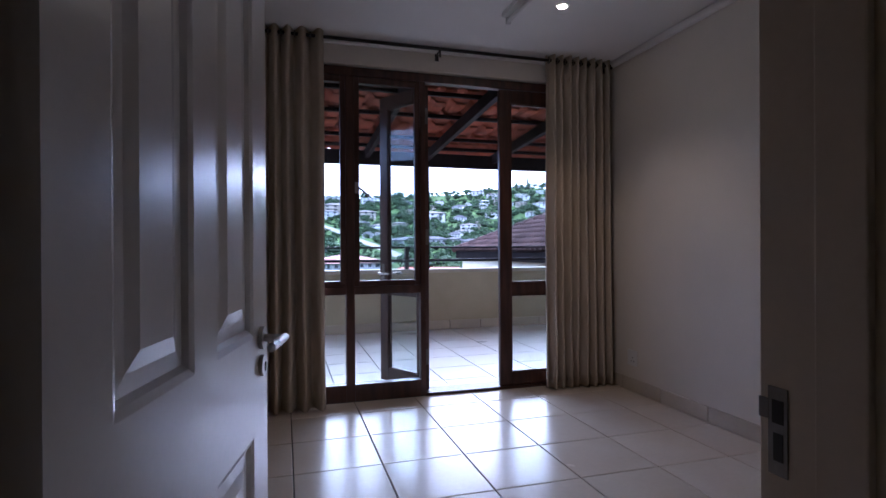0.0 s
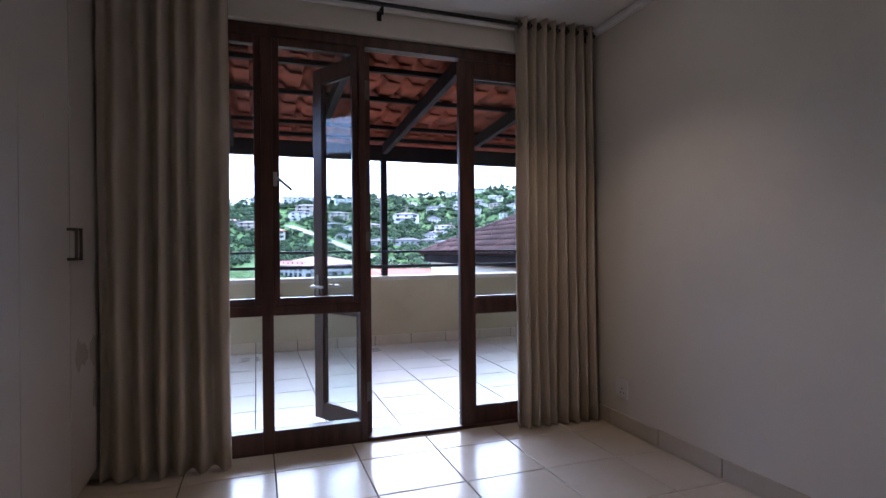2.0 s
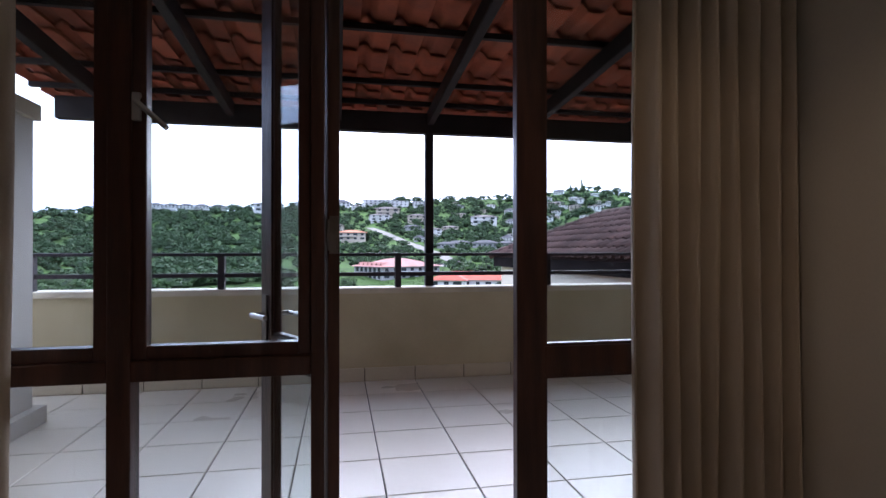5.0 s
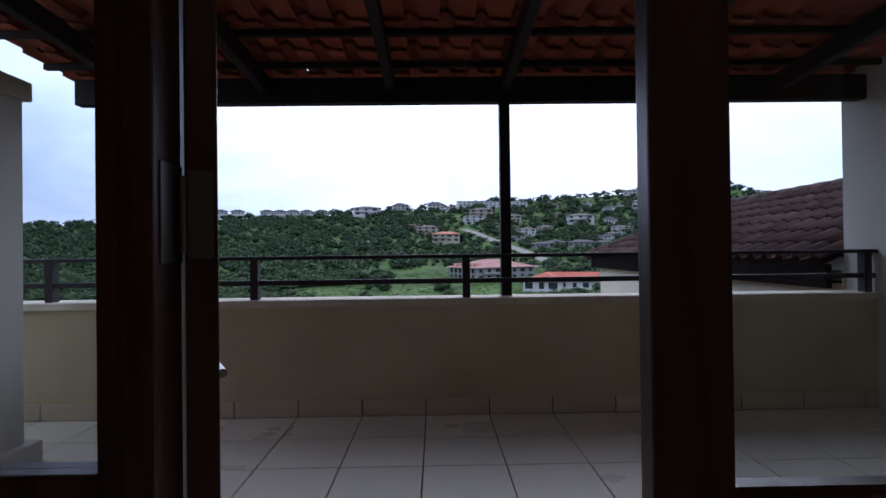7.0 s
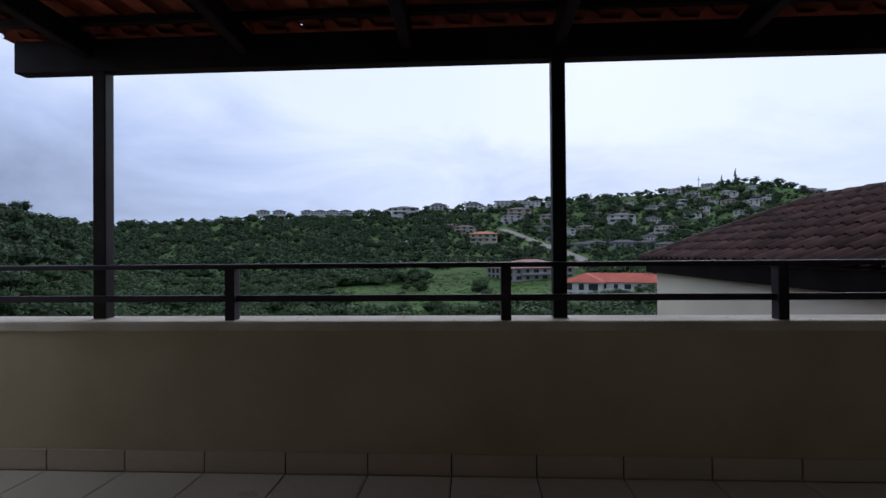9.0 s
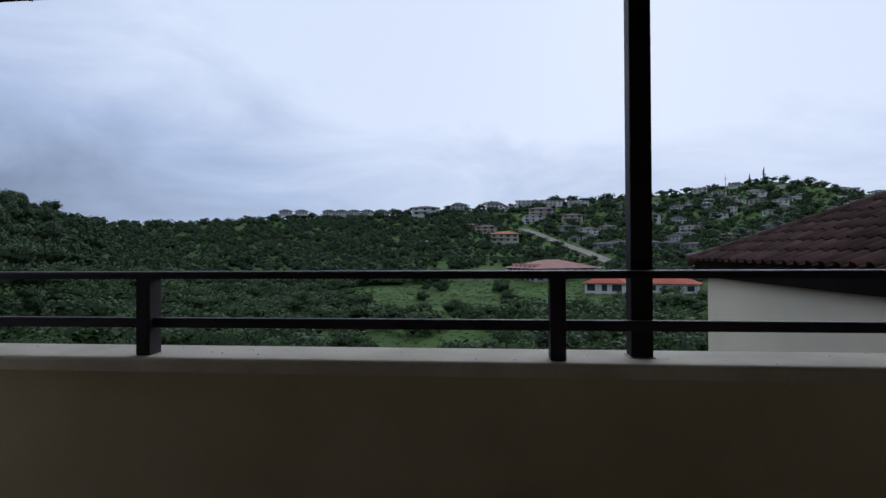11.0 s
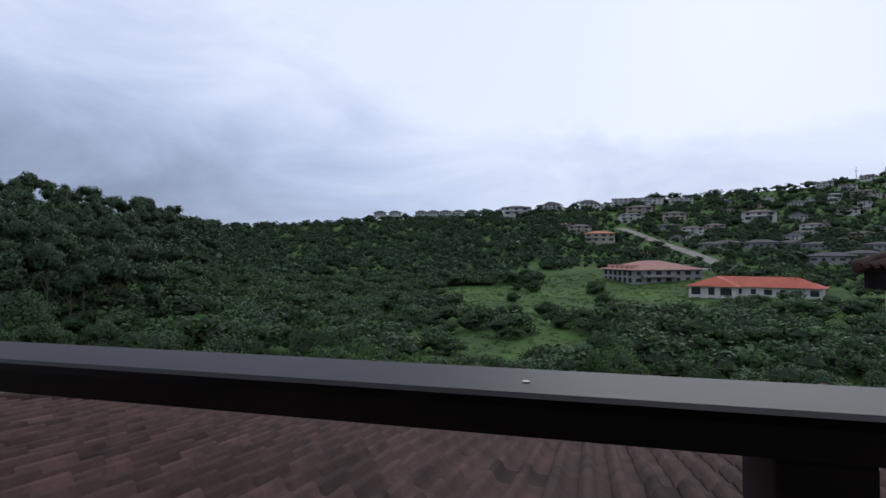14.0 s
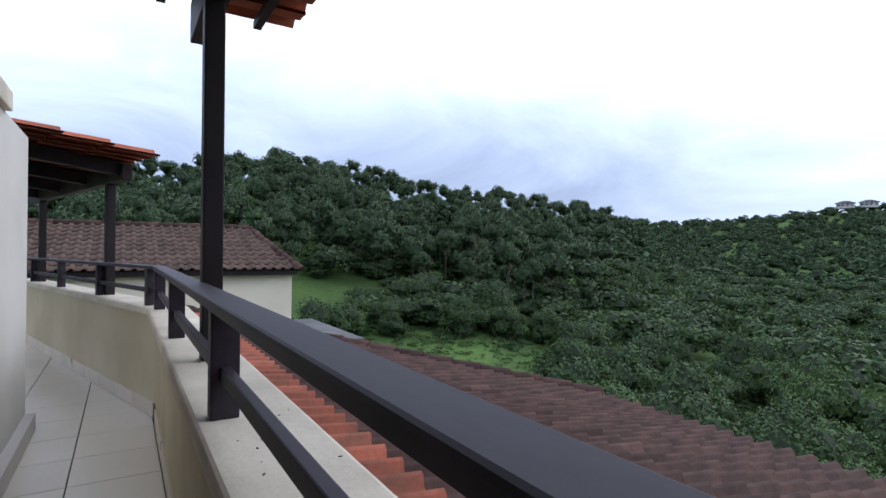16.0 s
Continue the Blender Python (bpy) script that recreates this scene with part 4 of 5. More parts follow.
def leaf_mesh(name, q, material, inner=None, facing=None):
    """Leaf triangles as one mesh; facing: the way each leaf's clump bulges, which rounds off its shading."""
    split = len(q)
    if inner is not None:
        q = np.concatenate([q, inner])
    n = len(q)
    me = bpy.data.meshes.new(name)
    me.vertices.add(n * 3)
    me.vertices.foreach_set("co", np.ascontiguousarray(q, dtype=np.float32).ravel())
    me.loops.add(n * 3)
    me.loops.foreach_set("vertex_index", np.arange(n * 3))
    me.polygons.add(n)
    me.polygons.foreach_set("loop_start", np.arange(n) * 3)
    me.update(calc_edges=True)
    me.materials.append(material)
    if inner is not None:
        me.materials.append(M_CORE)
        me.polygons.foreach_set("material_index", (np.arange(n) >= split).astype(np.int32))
    if facing is not None:
        flat = np.cross(q[:, 1] - q[:, 0], q[:, 2] - q[:, 0])
        flat /= np.linalg.norm(flat, axis=1)[:, None] + 1e-9
        flat[:split] *= np.sign((flat[:split] * facing).sum(1))[:, None] + 1e-9
        way = flat.copy()
        way[:split] = facing * 0.58 + flat[:split] * 0.42
        way /= np.linalg.norm(way, axis=1)[:, None] + 1e-9
        at = me.attributes.new("custom_normal", "FLOAT_VECTOR", "POINT")
        at.data.foreach_set("vector", np.repeat(way, 3, axis=0).astype(np.float32).ravel())
    return me


def placed(q, x, y, z, sx, sz, rot):
    c, s = math.cos(rot), math.sin(rot)
    out = np.empty_like(q)
    out[..., 0] = (q[..., 0] * c - q[..., 1] * s) * sx + x
    out[..., 1] = (q[..., 0] * s + q[..., 1] * c) * sx + y
    out[..., 2] = q[..., 2] * sz + z
    return out


rng = np.random.default_rng(5)


def polar(a, r):
    return r * math.sin(math.radians(a)), 3.0 + r * math.cos(math.radians(a))


def meadow(a, r):
    """Open grass between the woods."""
    if -20 < a < 1 and 58 < r < 98 + 4 * math.sin(a) and math.sin(a * 0.7 + r * 0.11) > -0.75:
        return True
    if -16 + (170 - r) * 0.04 < a < 3 and 106 < r < 172:
        return True
    if -68 < a < -46 and 30 < r < 58 + 3 * math.sin(a):
        return True
    if abs(a - road_bearing(r)) < 0.85 and 185 < r < 350:
        return True
    if 9 < a < 15 and 138 < r < 170:
        return True
    return -6 + (200 - r) * 0.05 < a < 12 and 120 < r < 212


def road_bearing(r):
    t = (r - 190) / 160
    return 15.6 - 12.6 * t - 1.0 * math.sin(math.pi * min(max(t, 0), 1))


# countable trees in front
near_types = []
for k in range(4):
    q, c, rad, face = crown(rng, 30, 6200, 0.033, spread=0.72, lump_r=(0.2, 0.4))
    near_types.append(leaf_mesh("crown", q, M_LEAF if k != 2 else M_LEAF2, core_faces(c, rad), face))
bm = tube((0, 0, -1.3), (0, 0, 0.1), 0.07, 8, 0.035)
for k in range(4):
    add_tube(bm, (0, 0, -0.3), (0.4 * math.cos(k * 1.7), 0.4 * math.sin(k * 1.7), 0.3), 0.035, 6, 0.012)
bm.normal_update()
trunk_me = mesh_of(bm, "trunk", True)
trunk_me.materials.append(M_BARK)
protos = []
for k, cm in enumerate(near_types):
    t = thing("broadleaf_tree", "dense rounded green broadleaf tree in the valley" if k != 2 else "light green bushy tree in the valley", "tree", "valley trees", at=(0, 0, -60))
    for nm, me in (("trunk", trunk_me), ("crown", cm)):
        o = new(nm, me)
        o.parent = t
    protos.append([t, False])


def plant(protos, k, x, y, s, sz, sink):
    z = float(ground_z(x, y))
    m = Matrix.Translation((x, y, z + sz * sink)) @ Matrix.Rotation(rng.uniform(0, 6.28), 4, "Z")
    t, used = protos[k]
    if used:
        o = copy_thing(t, m)
    else:
        o = t
        o.matrix_world = m
        protos[k][1] = True
    o.scale = (s, s, sz)
    return o


spots = []
tries = 0
# the dense clump of tall bushes below the house
while len(spots) < 17 and tries < 4000:
    tries += 1
    a, r = rng.uniform(-47, -22), rng.uniform(29, 46)
    x, y = polar(a, r)
    s = rng.uniform(3.2, 4.4)
    if all((x - p) ** 2 + (y - q) ** 2 > (0.55 * (s + t)) ** 2 for p, q, t in spots):
        spots.append((x, y, s))
tries = 0
while len(spots) < 104 and tries < 20000:
    tries += 1
    a, r = rng.uniform(-72, 34), math.sqrt(rng.uniform(19 ** 2, 68 ** 2))
    x, y = polar(a, r)
    if meadow(a, r) or (x > 1.5 and y < 15) or (x < -9 and y < 10) or y < 11:
        continue
    s = rng.uniform(2.2, 4.6) * (0.8 if r < 26 else 1)
    if any((x - p) ** 2 + (y - q) ** 2 < (0.62 * (s + t)) ** 2 for p, q, t in spots):
        continue
    spots.append((x, y, s))
for x, y, s in spots:
    plant(protos, int(rng.integers(0, 4)), x, y, s, s * rng.uniform(0.75, 1.05), 0.5)

for i in range(15):
    a, r = rng.uniform(-15, 3), rng.uniform(98, 166)
    x, y = polar(a, r)
    s = rng.uniform(1.6, 3.0)
    plant(protos, int(rng.integers(0, 4)), x, y, s * 1.15, s, 0.4)
for a, r in ((-71, 27), (-69, 29), (-66.5, 28), (-73, 31)):
    x, y = polar(a, r)
    plant(protos, 2, x, y, 1.9, 2.3, 0.9)

# tall gum trees with bare trunks on the near hill
gum_protos = []
for k in range(3):
    q, c, rad, face = crown(rng, 15, 2600, 0.062, flat=0.8, spread=0.6, lump_r=(0.3, 0.46))
    t = thing("gum_tree", "tall gum tree with a pale bare trunk and tufted crown", "tree", "gum trees", at=(0, 0, -60))
    bm = tube((0, 0, -3.6), (0, 0, 0.8), 0.05, 8, 0.02)
    for j in range(5):
        add_tube(bm, (0, 0, -1.4 + 0.35 * j), (0.45 * math.cos(j * 2.2 + k), 0.45 * math.sin(j * 2.2 + k), -0.8 + 0.4 * j), 0.028, 6, 0.01)
    part("trunk", bm, M_BARK, t)
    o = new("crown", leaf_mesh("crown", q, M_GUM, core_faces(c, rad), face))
    o.parent = t
    gum_protos.append([t, False])
for i in range(96):
    a = rng.uniform(-100, -46)
    r = rng.uniform(74, 135)
    x, y = polar(a, r)
    s = rng.uniform(1.6, 2.5)
    plant(gum_protos, i % 3, x, y, s, s * 1.15, rng.uniform(2.4, 3.9))

# woods past counting
mid_t = []
for k in range(5):
    q, c, rad, face = crown(rng, 14, 640, 0.070, spread=0.70, lump_r=(0.24, 0.46))
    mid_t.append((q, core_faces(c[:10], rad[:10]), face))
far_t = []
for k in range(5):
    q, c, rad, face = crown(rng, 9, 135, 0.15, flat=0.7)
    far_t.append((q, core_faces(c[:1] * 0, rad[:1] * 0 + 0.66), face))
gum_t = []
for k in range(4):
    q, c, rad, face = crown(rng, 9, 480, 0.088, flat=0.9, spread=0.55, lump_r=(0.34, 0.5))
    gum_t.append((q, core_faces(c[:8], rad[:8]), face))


def wood(name, label, n, arange, rrange, templates, size, tall, lift, material, skip):
    leaves, cores, ways = [], [], []
    for i in range(n):
        a = rng.uniform(*arange)
        rmax = min(rrange[1], float(np.interp(a, AZ, RR)) + 6)
        if rmax < rrange[0]:
            continue
        r = math.sqrt(rng.uniform(rrange[0] ** 2, rmax ** 2))
        if skip(a, r):
            continue
        x, y = polar(a, r)
        s = size[0] + (size[1] - size[0]) * rng.random() ** 1.7
        q, c, face = templates[int(rng.integers(0, len(templates)))]
        args = (x, y, float(ground_z(x, y)) + s * lift, s, s * tall * rng.uniform(0.85, 1.15), rng.uniform(0, 6.28))
        leaves.append(placed(q, *args))
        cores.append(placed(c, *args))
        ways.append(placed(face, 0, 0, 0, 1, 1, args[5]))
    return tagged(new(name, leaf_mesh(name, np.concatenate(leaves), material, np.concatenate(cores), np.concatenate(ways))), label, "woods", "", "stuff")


def settled(a, r):
    """The built-up hillside, where trees stand thinner."""
    return meadow(a, r) or (a > -3 and r > 150 and rng.random() < 0.72)


wood("valley_woods", "dense dark green woods filling the valley", 1300, (-72, 36), (60, 185), mid_t, (2.0, 6.4), 0.66, 0.3, M_LEAF, lambda a, r: meadow(a, r) or settled(a, r) or (a < -60 and r > 120))
wood("hill_gum_woods", "tall gum woods covering the near hill", 1250, (-115, -42), (80, 240), gum_t, (1.8, 3.6), 1.1, 2.2, M_GUM, lambda a, r: False)
wood("far_hill_woods", "far wooded hillside with distance haze tinted into its blue-green leaves", 3300, (-45, 40), (178, 505), far_t, (2.6, 6.6), 0.7, 0.3, M_FARWOOD, settled)
wood("garden_trees", "small garden trees and hedges between the hillside houses", 3300, (-4, 40), (165, 505), far_t, (1.2, 3.4), 0.8, 0.3, M_FARWOOD, meadow)

# scrub and tall grass tufts over the meadows
tuft_q = []
for i in range(9000):
    a, r = rng.uniform(-68, 10), math.sqrt(rng.uniform(34 ** 2, 200 ** 2))
    if not meadow(a, r):
        continue
    x, y = polar(a, r)
    s = rng.uniform(0.25, 0.9) * (2.2 if rng.random() < 0.06 else 1)
    q = far_t[int(rng.integers(0, 5))][0]
    tuft_q.append(placed(q[:60], x, y, float(ground_z(x, y)), s, s * 0.5, rng.uniform(0, 6.28)))
for i in range(900):
    a, r = rng.uniform(-70, -45), rng.uniform(28, 60)
    if meadow(a, r):
        x, y = polar(a, r)
        s = rng.uniform(0.15, 0.5) * (2.0 if rng.random() < 0.1 else 1)
        q = far_t[int(rng.integers(0, 5))][0]
        tuft_q.append(placed(q[:70], x, y, float(ground_z(x, y)), s, s * 0.6, rng.uniform(0, 6.28)))
under_q = []
for i in range(5200):
    a, r = rng.uniform(-74, 36), math.sqrt(rng.uniform(12 ** 2, 66 ** 2))
    x, y = polar(a, r)
    if meadow(a, r) or (x > 1.2 and y < 15) or (x < -9.5 and y < 8) or y < 8.5:
        continue
    s = rng.uniform(0.3, 0.8) * (1.8 if rng.random() < 0.12 else 1)
    q = far_t[int(rng.integers(0, 5))][0]
    under_q.append(placed(q[:90], x, y, float(ground_z(x, y)), s, s * 0.7, rng.uniform(0, 6.28)))
tagged(new("undergrowth", leaf_mesh("undergrowth", np.concatenate(under_q), M_LEAF)), "dense dark green undergrowth below the trees", "undergrowth", "", "stuff")
tagged(new("meadow_scrub", leaf_mesh("meadow_scrub", np.concatenate(tuft_q), M_LEAF2)), "low light green scrub and tall grass on the meadow", "scrub", "", "stuff")

# ---- houses on the far hillside ----
def far_house(w, d, h, roof_rise, wall_c, roof_c, floors, label, gable=0):
    """A house with wall body, hipped roof with eaves, and rows of dark windows."""
    hs = thing("hillside_house", label, "house", "hillside houses", at=(0, 0, -80))
    mw = far_mats[wall_c]
    mr = far_mats[roof_c]
    part("wall", box(-w / 2, w / 2, -d / 2, d / 2, -3, h), mw, hs)
    bm = bmesh.new()
    o = 0.95
    hip = d / 2 * (1 - gable)
    b = [bm.verts.new(p) for p in ((-w / 2 - o, -d / 2 - o, h), (w / 2 + o, -d / 2 - o, h), (w / 2 + o, d / 2 + o, h), (-w / 2 - o, d / 2 + o, h))]
    t = [bm.verts.new((-w / 2 + hip, 0, h + roof_rise)), bm.verts.new((w / 2 - hip, 0, h + roof_rise))]
    for f in ((b[0], b[1], t[1], t[0]), (b[2], b[3], t[0], t[1]), (b[1], b[2], t[1]), (b[3], b[0], t[0]), (b[3], b[2], b[1], b[0])):
        bm.faces.new(f)
    part("roof", bm, mr, hs)
    n = max(2, int(w / 3.2))
    fh = h / floors
    for k in range(floors):
        for i in range(n):
            x = -w / 2 + (i + 0.5) * w / n
            ww = 0.62 if (i + k) % 3 else 0.95
            part("window", box(x - ww, x + ww, -d / 2 - 0.05, -d / 2 + 0.02, k * fh + 0.7, k * fh + 2.2), far_mats["glass"], hs)
    if floors > 1:
        part("balcony", box(-w * 0.4, w * 0.1, -d / 2 - 1.3, -d / 2, fh - 0.15, fh + 0.75), mw, hs)
    return hs


far_mats = {
    "white": mat("far_white_wall", (0.56, 0.55, 0.53), 0.8, 0.06, 0.4, 3, 0),
    "grey": mat("far_grey_wall", (0.25, 0.25, 0.25), 0.8, 0.06, 0.4, 3, 0),
    "cream": mat("far_cream_wall", (0.40, 0.35, 0.28), 0.8, 0.06, 0.4, 3, 0),
    "slate": mat("far_slate_roof", (0.045, 0.045, 0.05), 0.8, 0.12, 0.4, 3, 0),
    "brown": mat("far_brown_roof", (0.085, 0.066, 0.058), 0.8, 0.12, 0.4, 3, 0),
    "pink": mat("far_pink_roof", (0.34, 0.16, 0.13), 0.8, 0.12, 0.4, 3, 0),
    "red": mat("far_red_roof", (0.42, 0.085, 0.045), 0.8, 0.12, 0.4, 3, 0),
    "orange": mat("far_orange_roof", (0.44, 0.15, 0.065), 0.8, 0.12, 0.4, 3, 0),
    "pale": mat("far_pale_roof", (0.38, 0.39, 0.40), 0.8, 0.08, 0.4, 3, 0),
    "glass": mat("far_window", (0.03, 0.035, 0.04), 0.2, 0.05, 0.4, 3, 0),
}
kinds = {
    "ridge": far_house(13, 9, 5.0, 4.2, "white", "slate", 2, "two-storey grey house with a slate roof on the ridge"),
    "block": far_house(19, 10, 6.6, 0.8, "white", "pale", 2, "long white flat-roofed block on the ridge"),
    "white": far_house(12, 9, 5.2, 1.8, "white", "brown", 2, "white two-storey hillside house with a brown roof"),
    "grey": far_house(16, 10, 3.6, 2.4, "grey", "slate", 1, "low grey house with a dark slate roof"),
    "pale": far_house(17, 9, 3.2, 1.6, "white", "pale", 1, "low house with a pale metal roof"),
    "orange": far_house(13, 9, 5.6, 2.0, "cream", "orange", 2, "cream house with an orange tile roof"),
    "pink": far_house(23, 17, 5.6, 3.6, "grey", "pink", 2, "long grey house with a faded pink tile roof"),
    "red": far_house(31, 12, 5.6, 2.6, "white", "red", 2, "large pale house with a bright red roof"),
    "cream": far_house(11, 8, 5.0, 1.8, "cream", "brown", 2, "cream hillside house with a brown roof"),
}
for i in range(6):
    bm = bmesh.new()
    y = -6.6 + i * 2.6
    v = [bm.verts.new(p) for p in ((-10.9, y - 0.8, 6.0), (-10.9, y + 0.8, 6.0), (-10.9, y, 7.4), (-8.2, y, 7.5))]
    for f in ((0, 1, 2), (0, 2, 3), (1, 3, 2)):
        bm.faces.new([v[k] for k in f])
    part("dormer", bm, far_mats["pink"], kinds["pink"])
    for k in range(2):
        part("window", box(-11.56, -11.48, y - 0.75, y + 0.75, 0.4 + 2.8 * k, 2.4 + 2.8 * k), far_mats["glass"], kinds["pink"])
part("front_wall", box(-15.5, -3.5, -10.0, -6.0, -3, 5.6), far_mats["white"], kinds["red"])
bm = bmesh.new()
v = [bm.verts.new(p) for p in ((-16.4, -10.9, 5.6), (-2.6, -10.9, 5.6), (-2.6, -1.0, 5.6), (-16.4, -1.0, 5.6), (-9.5, -5.0, 8.2), (-9.5, -1.0, 8.2))]
for f in ((0, 1, 4), (1, 2, 5, 4), (3, 0, 4, 5), (3, 2, 1, 0)):
    bm.faces.new([v[k] for k in f])
part("front_roof", bm, far_mats["red"], kinds["red"])
for x, wd in ((-13.6, 1.2), (-9.6, 0.8), (-6.0, 1.4)):
    for k in range(2):
        part("window", box(x - wd, x + wd, -10.06, -9.98, 0.4 + 2.8 * k, 2.4 + 2.8 * k), far_mats["glass"], kinds["red"])
used_kinds = set()


def slope_distance(a, elev):
    """How far off the slope shows at that bearing and height angle."""
    r, lim = 90.0, float(np.interp(a, AZ, RR))
    while r < lim:
        x, y = polar(a, r)
        if math.degrees(math.atan2(float(ground_z(x, y)) - 1.25, r)) >= elev:
            break
        r += 3
    return r


def settle(kind, a, elev, scale=1.0, turn=0.0, r_fix=0, low=1.0):
    """Stands a house on the slope where it is seen at that bearing and height angle."""
    r = r_fix or slope_distance(a, elev)
    x, y = polar(a, r)
    z = float(ground_z(x, y)) + 0.4
    if r_fix:
        z = 1.25 + r * math.tan(math.radians(elev))
    m = pose(x, y, z, 0, 0, -a + turn)
    if kind in used_kinds:
        o = copy_thing(kinds[kind], m)
    else:
        o = kinds[kind]
        o.matrix_world = m
        used_kinds.add(kind)
    o.scale = (scale, scale, scale * low)


for a in (-22.0, -20.4, -17.6, -16.3, -15.0, -13.6, -12.1):
    settle("ridge", a, 4.12 + 0.012 * (a + 22), 0.78, 0, 458, 0.55)
settle("pink", 6.0, -2.9, 1.08, 35, 190, 0.72)
settle("pink", 4.6, -0.5, 0.42, 35, 0, 0.7)
settle("red", 15.2, -4.9, 0.92, -8, 160)
# streets on the slope: kind, bearing, height angle and how wide the house looks, in degrees
RIDGE_STREET = (("white", -7.4, 3.95, 3.0), ("ridge", -3.8, 4.53, 1.9), ("ridge", 0.1, 4.66, 1.9), ("white", 1.8, 4.46, 1.3), ("block", 3.6, 4.89, 2.5), ("block", 6.1, 4.84, 2.4), ("block", 8.8, 4.77, 2.2))
MIDDLE = (("cream", 5.0, 3.7, 2.8), ("white", 4.1, 3.18, 2.3), ("pink", -2.0, 2.59, 2.4), ("cream", -0.8, 2.04, 2.4), ("orange", 1.1, 1.02, 3.2), ("pale", -8.3, 0.73, 2.4), ("pale", -6.8, 0.91, 2.1), ("cream", 8.2, 3.17, 2.3), ("grey", 7.7, 2.37, 2.0), ("white", 9.8, 1.66, 2.3), ("cream", 11.8, 2.03, 1.9), ("white", 15.4, 2.8, 3.0))
LOWER = (("grey", 11.5, 0.4, 2.4), ("grey", 12.8, 0.51, 2.6), ("grey", 15.6, 0.44, 3.0), ("grey", 18.0, 0.43, 2.6), ("grey", 19.9, 0.27, 2.5), ("white", 19.5, 1.8, 2.0), ("grey", 18.5, -0.69, 2.8), ("grey", 20.8, -0.99, 3.6), ("grey", 23.0, -0.66, 3.0), ("grey", 24.2, 0.2, 2.5), ("cream", 23.0, 0.87, 2.1))
UPPER = (("white", 22.1, 3.14, 1.7), ("white", 20.4, 5.59, 1.4), ("white", 22.0, 5.29, 1.4), ("pale", 21.0, 4.78, 1.6), ("cream", 22.8, 4.64, 1.5), ("white", 25.3, 4.99, 1.5), ("white", 27.0, 4.16, 1.5), ("pale", 27.0, 5.75, 1.3), ("ridge", 23.4, 6.01, 1.1), ("cream", 25.1, 4.32, 1.4), ("white", 26.3, 3.28, 1.4))
WIDE = {"ridge": 14.2, "block": 20.2, "white": 13.2, "grey": 17.2, "pale": 18.2, "orange": 14.2, "pink": 31.2, "cream": 12.2}
for street in (RIDGE_STREET, MIDDLE, LOWER, UPPER):
    for k, a, e, wide in street:
        r = slope_distance(a, e)
        settle(k, a, e, r * radians(wide) / WIDE[k], rng.uniform(-12, 12), 0, 0.66)
names = ["white", "grey", "cream", "pale", "white", "ridge"]
for i in range(60):
    a = rng.uniform(8, 36) if i % 3 else rng.uniform(19, 36)
    e = rng.uniform(0.8, 5.0) if i % 3 else rng.uniform(3.6, 5.8)
    settle(names[i % 6], a, e, rng.uniform(0.42, 0.62), rng.uniform(-25, 25), 0, 0.7)

# two pointed trees and a mast on the hilltop
cyp = thing("cypress_tree", "dark pointed conifer on the hilltop skyline", "tree", "hilltop conifers", at=(0, 0, -80))
q, c, rad, face = crown(rng, 14, 700, 0.11, flat=1.6, spread=0.6, lump_r=(0.2, 0.36))
q[..., :2] *= np.clip(1.25 - 0.55 * (q[..., 2:] + 0.8), 0.1, 1.5) * 0.55
part("trunk", tube((0, 0, -2.4), (0, 0, 0.4), 0.08, 8, 0.03), M_BARK, cyp)
o = new("crown", leaf_mesh("crown", q, M_GUM, None, face))
o.parent = cyp
for k, (a, s) in enumerate(((25.75, 4.2), (24.6, 3.0))):
    x, y = polar(a, 490)
    m = pose(x, y, float(ground_z(x, y)) + 2.2 * s - 2.5)
    o = copy_thing(cyp, m) if k else cyp
    if not k:
        o.matrix_world = m
    o.scale = (s, s, s * 1.3)
mx, my = polar(22.6, 480)
mz = float(ground_z(mx, my)) - 4
mast = thing("radio_mast", "thin grey radio mast on the hilltop", "mast")
part("pole", tube((mx, my, mz), (mx, my, mz + 14), 0.28, 8, 0.14), far_mats["grey"], mast)
part("crossbar", box(mx - 1.2, mx + 1.2, my - 0.1, my + 0.1, mz + 11, mz + 11.3), far_mats["grey"], mast)

# road climbing the slope, and a parked car
M_ROAD = mat("pale_road", (0.22, 0.20, 0.17), 0.9, 0.1, 0.3, 3, 0.1)
bm = bmesh.new()
prev = None
for i in range(31):
    r = 188 + 5.4 * i
    a = road_bearing(r)
    x, y = polar(a, r)
    nx_, ny_ = math.cos(math.radians(a)), -math.sin(math.radians(a))
    l0, l1 = (x - nx_ * 3, y - ny_ * 3), (x + nx_ * 3, y + ny_ * 3)
    cur = [bm.verts.new((p[0], p[1], float(ground_z(x, y)) + 0.35)) for p in (l0, l1)]
    if prev:
        bm.faces.new((prev[0], prev[1], cur[1], cur[0]))
    prev = cur
single("road", bm, M_ROAD, "pale road climbing between the hillside houses", "road", "structure")
car = thing("parked_car", "small white car parked by the road", "car")
part("body", box(-2.1, 2.1, -0.85, 0.85, 0.35, 1.0, 0.15), far_mats["white"], car)
part("cabin", box(-1.3, 1.1, -0.75, 0.75, 1.0, 1.5, 0.18), far_mats["glass"], car)
for x in (-1.3, 1.3):
    for y in (-0.8, 0.8):
        part("wheel", tube((x, y - 0.1, 0.33), (x, y + 0.1, 0.33), 0.33, 12), M_BLACK, car)
cx, cy = polar(10.9, 207)
car.matrix_world = pose(cx, cy, float(ground_z(cx, cy)) + 0.4, 0, 0, -10)

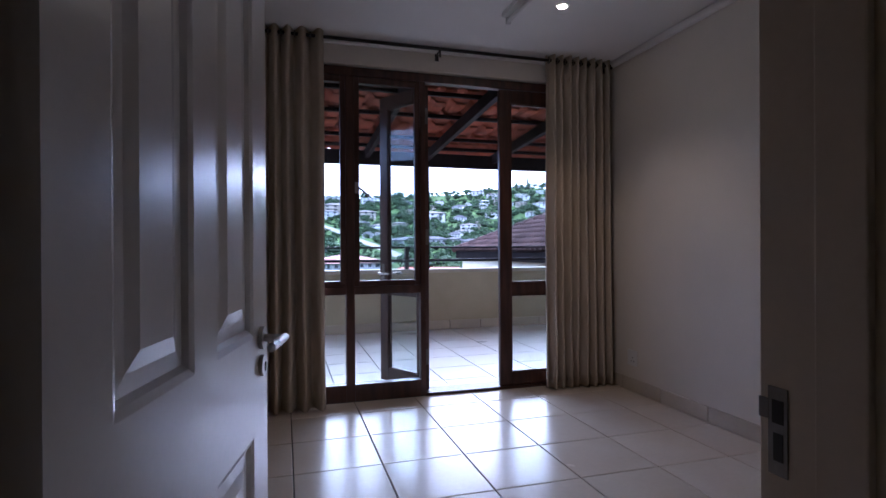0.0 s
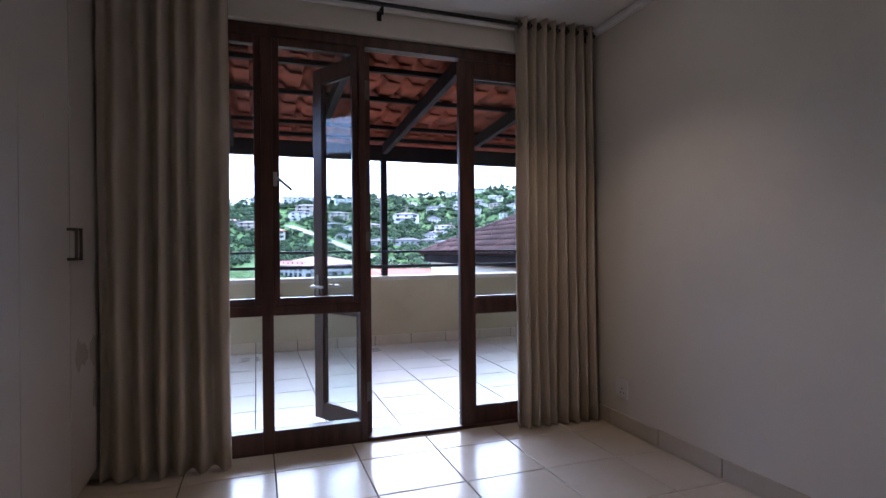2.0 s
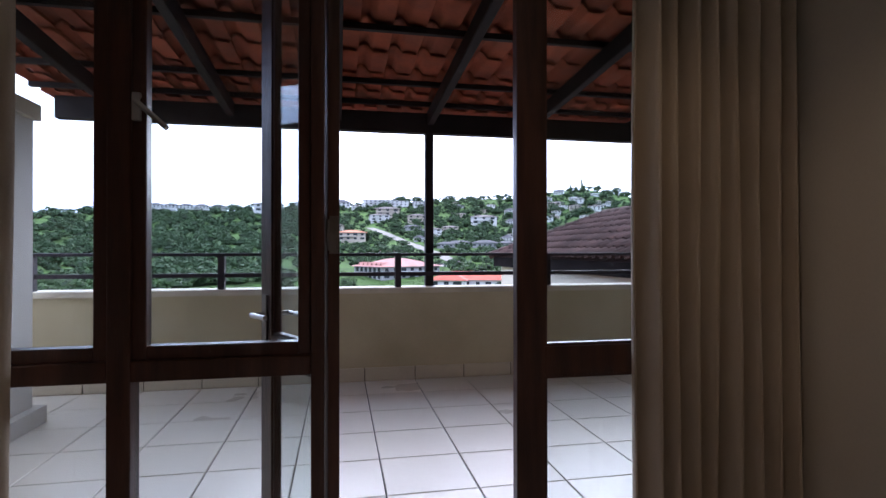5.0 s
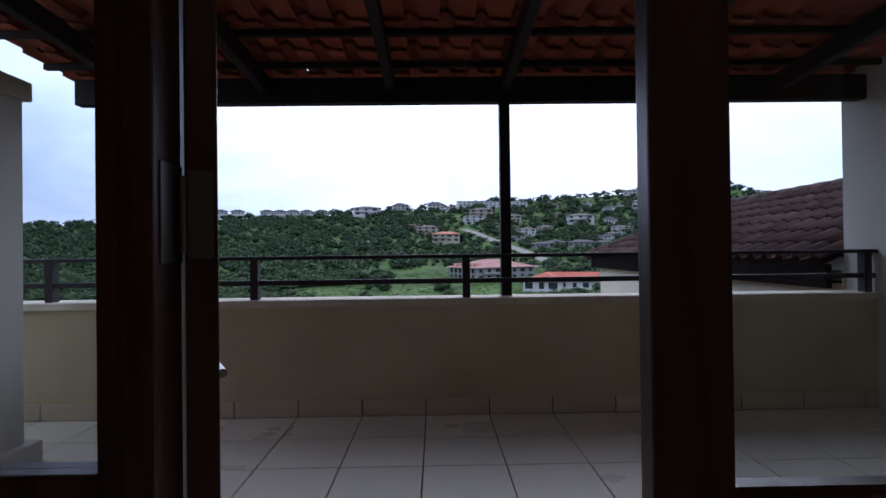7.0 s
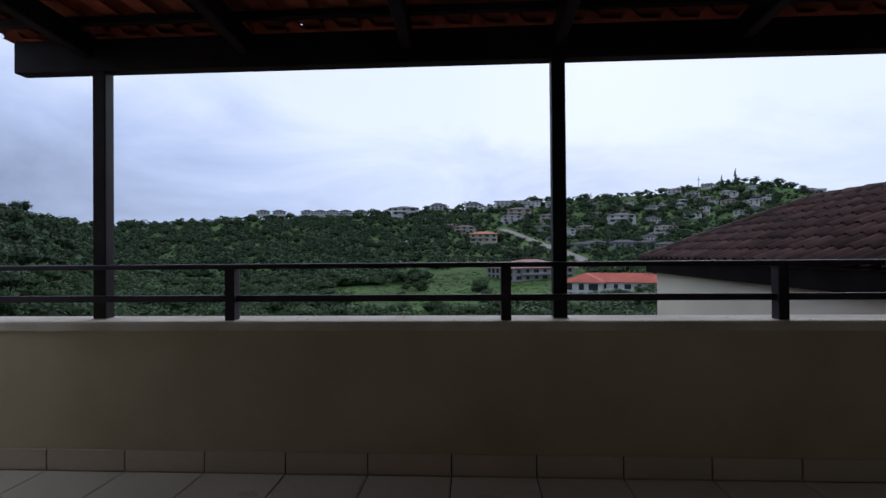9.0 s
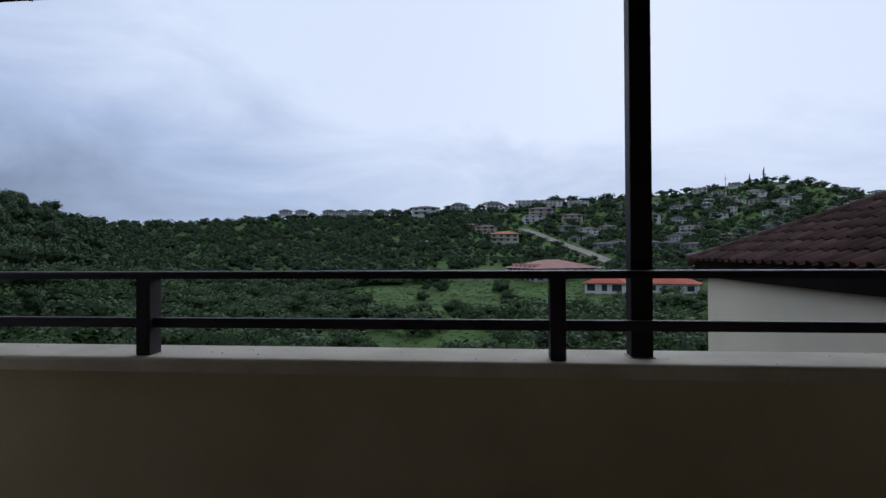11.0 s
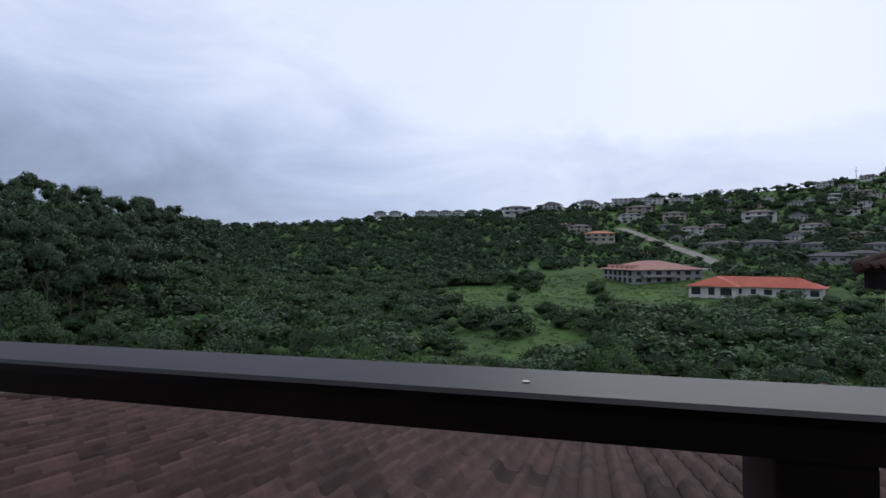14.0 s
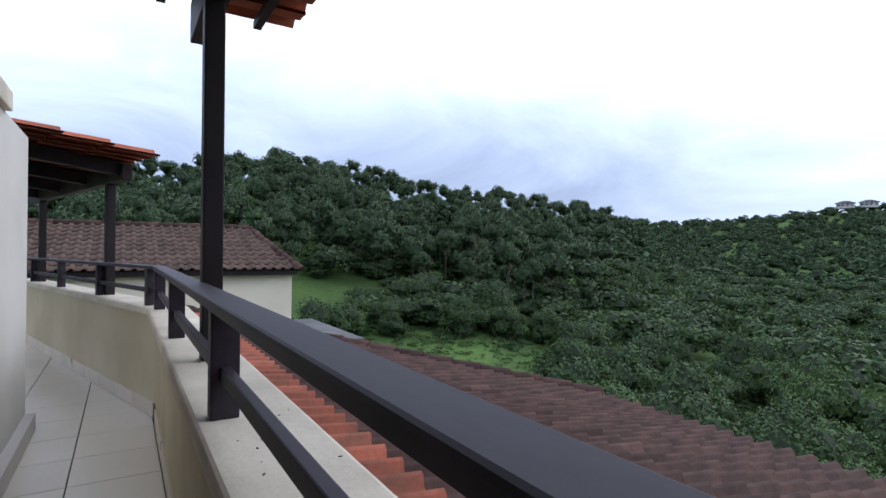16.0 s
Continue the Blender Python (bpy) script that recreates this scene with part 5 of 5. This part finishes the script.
# ---- floor tiles ----
for i in range(-7, 3):
    for j in range(-11, 4):
        x, y = T0X + (i + 0.5) * TP, T0Y + (j + 0.5) * TP
        if LX < x - 0.2 and x - 0.22 < RX and y < FY0 - 0.05 and y > -5.6:
            if x + 0.223 > RX:
                continue
            piece("floor_tile", tile_me, floor, pose(x, y, -0.002))
cut_me = slab_mesh(RX - (T0X + TP) - 0.003 - 0.006, 0.4455, 0.01, M_TILE, name="cut_tile")
for j in range(-11, 4):
    y = T0Y + (j + 0.5) * TP
    if -5.6 < y < FY0 - 0.05:
        piece("floor_tile", cut_me, floor, pose((T0X + TP + RX) / 2 - 0.002, y, -0.002))
strip_me = slab_mesh(0.4455, 0.268, 0.01, M_TILE, name="cut_tile")
for i in range(-6, 2):
    piece("floor_tile", strip_me, floor, pose(T0X + (i + 0.5) * TP, -0.1855, -0.002))
tt_me = slab_mesh(0.4475, 0.4475, 0.01, M_TTILE)
TX0, TPX = -0.348, 0.4545
for i in range(-22, 8):
    for j in range(0, 6):
        x, y = TX0 + (i + 0.5) * TPX, 2.655 - (j - 0.5) * TPX
        if x - 0.22 > EX:
            continue
        if -4.7 < x < -2.5 and y + 0.22 < 2.33:
            continue
        lim = 3.12 - max(0, BX - x) * 0.296
        if x < BX + 0.2:
            if y - 0.2 > lim:
                continue
            piece("floor_tile", tt_me, tfloor, pose(x, y, -0.002))
        elif y + 0.05 > lim:
            continue
        elif y + 0.225 > lim - 0.005:
            d = lim - 0.006 - (y - 0.225)
            if d < 0.08:
                continue
            piece("floor_tile", slab_mesh(0.450, d, 0.01, M_TTILE, name="cut_tile"), tfloor, pose(x, y - 0.225 + d / 2, -0.002))
        else:
            piece("floor_tile", tt_me, tfloor, pose(x, y, -0.002))
edge_me = slab_mesh(0.450, 0.242, 0.01, M_TTILE, name="cut_tile")
for i in range(-6, 8):
    if TX0 + i * TPX < EX:
        piece("floor_tile", edge_me, tfloor, pose(TX0 + (i + 0.5) * TPX, 0.256, -0.002))
tsk = tagged(new("baseboard_terrace"), "cream tiled skirting round the terrace", "skirting", "", "structure")
part("grout_strip", box(BX, EX, PY0 - 0.004, PY0, 0, 0.113), M_GROUT, tsk)
part("end_tile", box(TX0 + 7 * TPX + 0.002, EX, PY0 - 0.011, PY0, 0, 0.115, 0.002), M_SKIRT, tsk)
tsk_me = slab_mesh(0.4475, 0.115, 0.011, M_SKIRT, 0.0025, "skirting_tile")
for i in range(-9, 8):
    x = TX0 + (i + 0.5) * TPX
    if x + 0.22 < EX and x - 0.22 > BX:
        piece("skirting_tile", tsk_me, tsk, pose(x, PY0 - 0.011, 0.0575, 90, 0, 0))
for i in range(0, 10):
    c = Vector((BX, PY0 - 0.011, 0.0575)) + BEND * ((i + 0.5) * TPX)
    piece("skirting_tile", tsk_me, tsk, pose(c.x, c.y, c.z, 90, 0, 16.5))
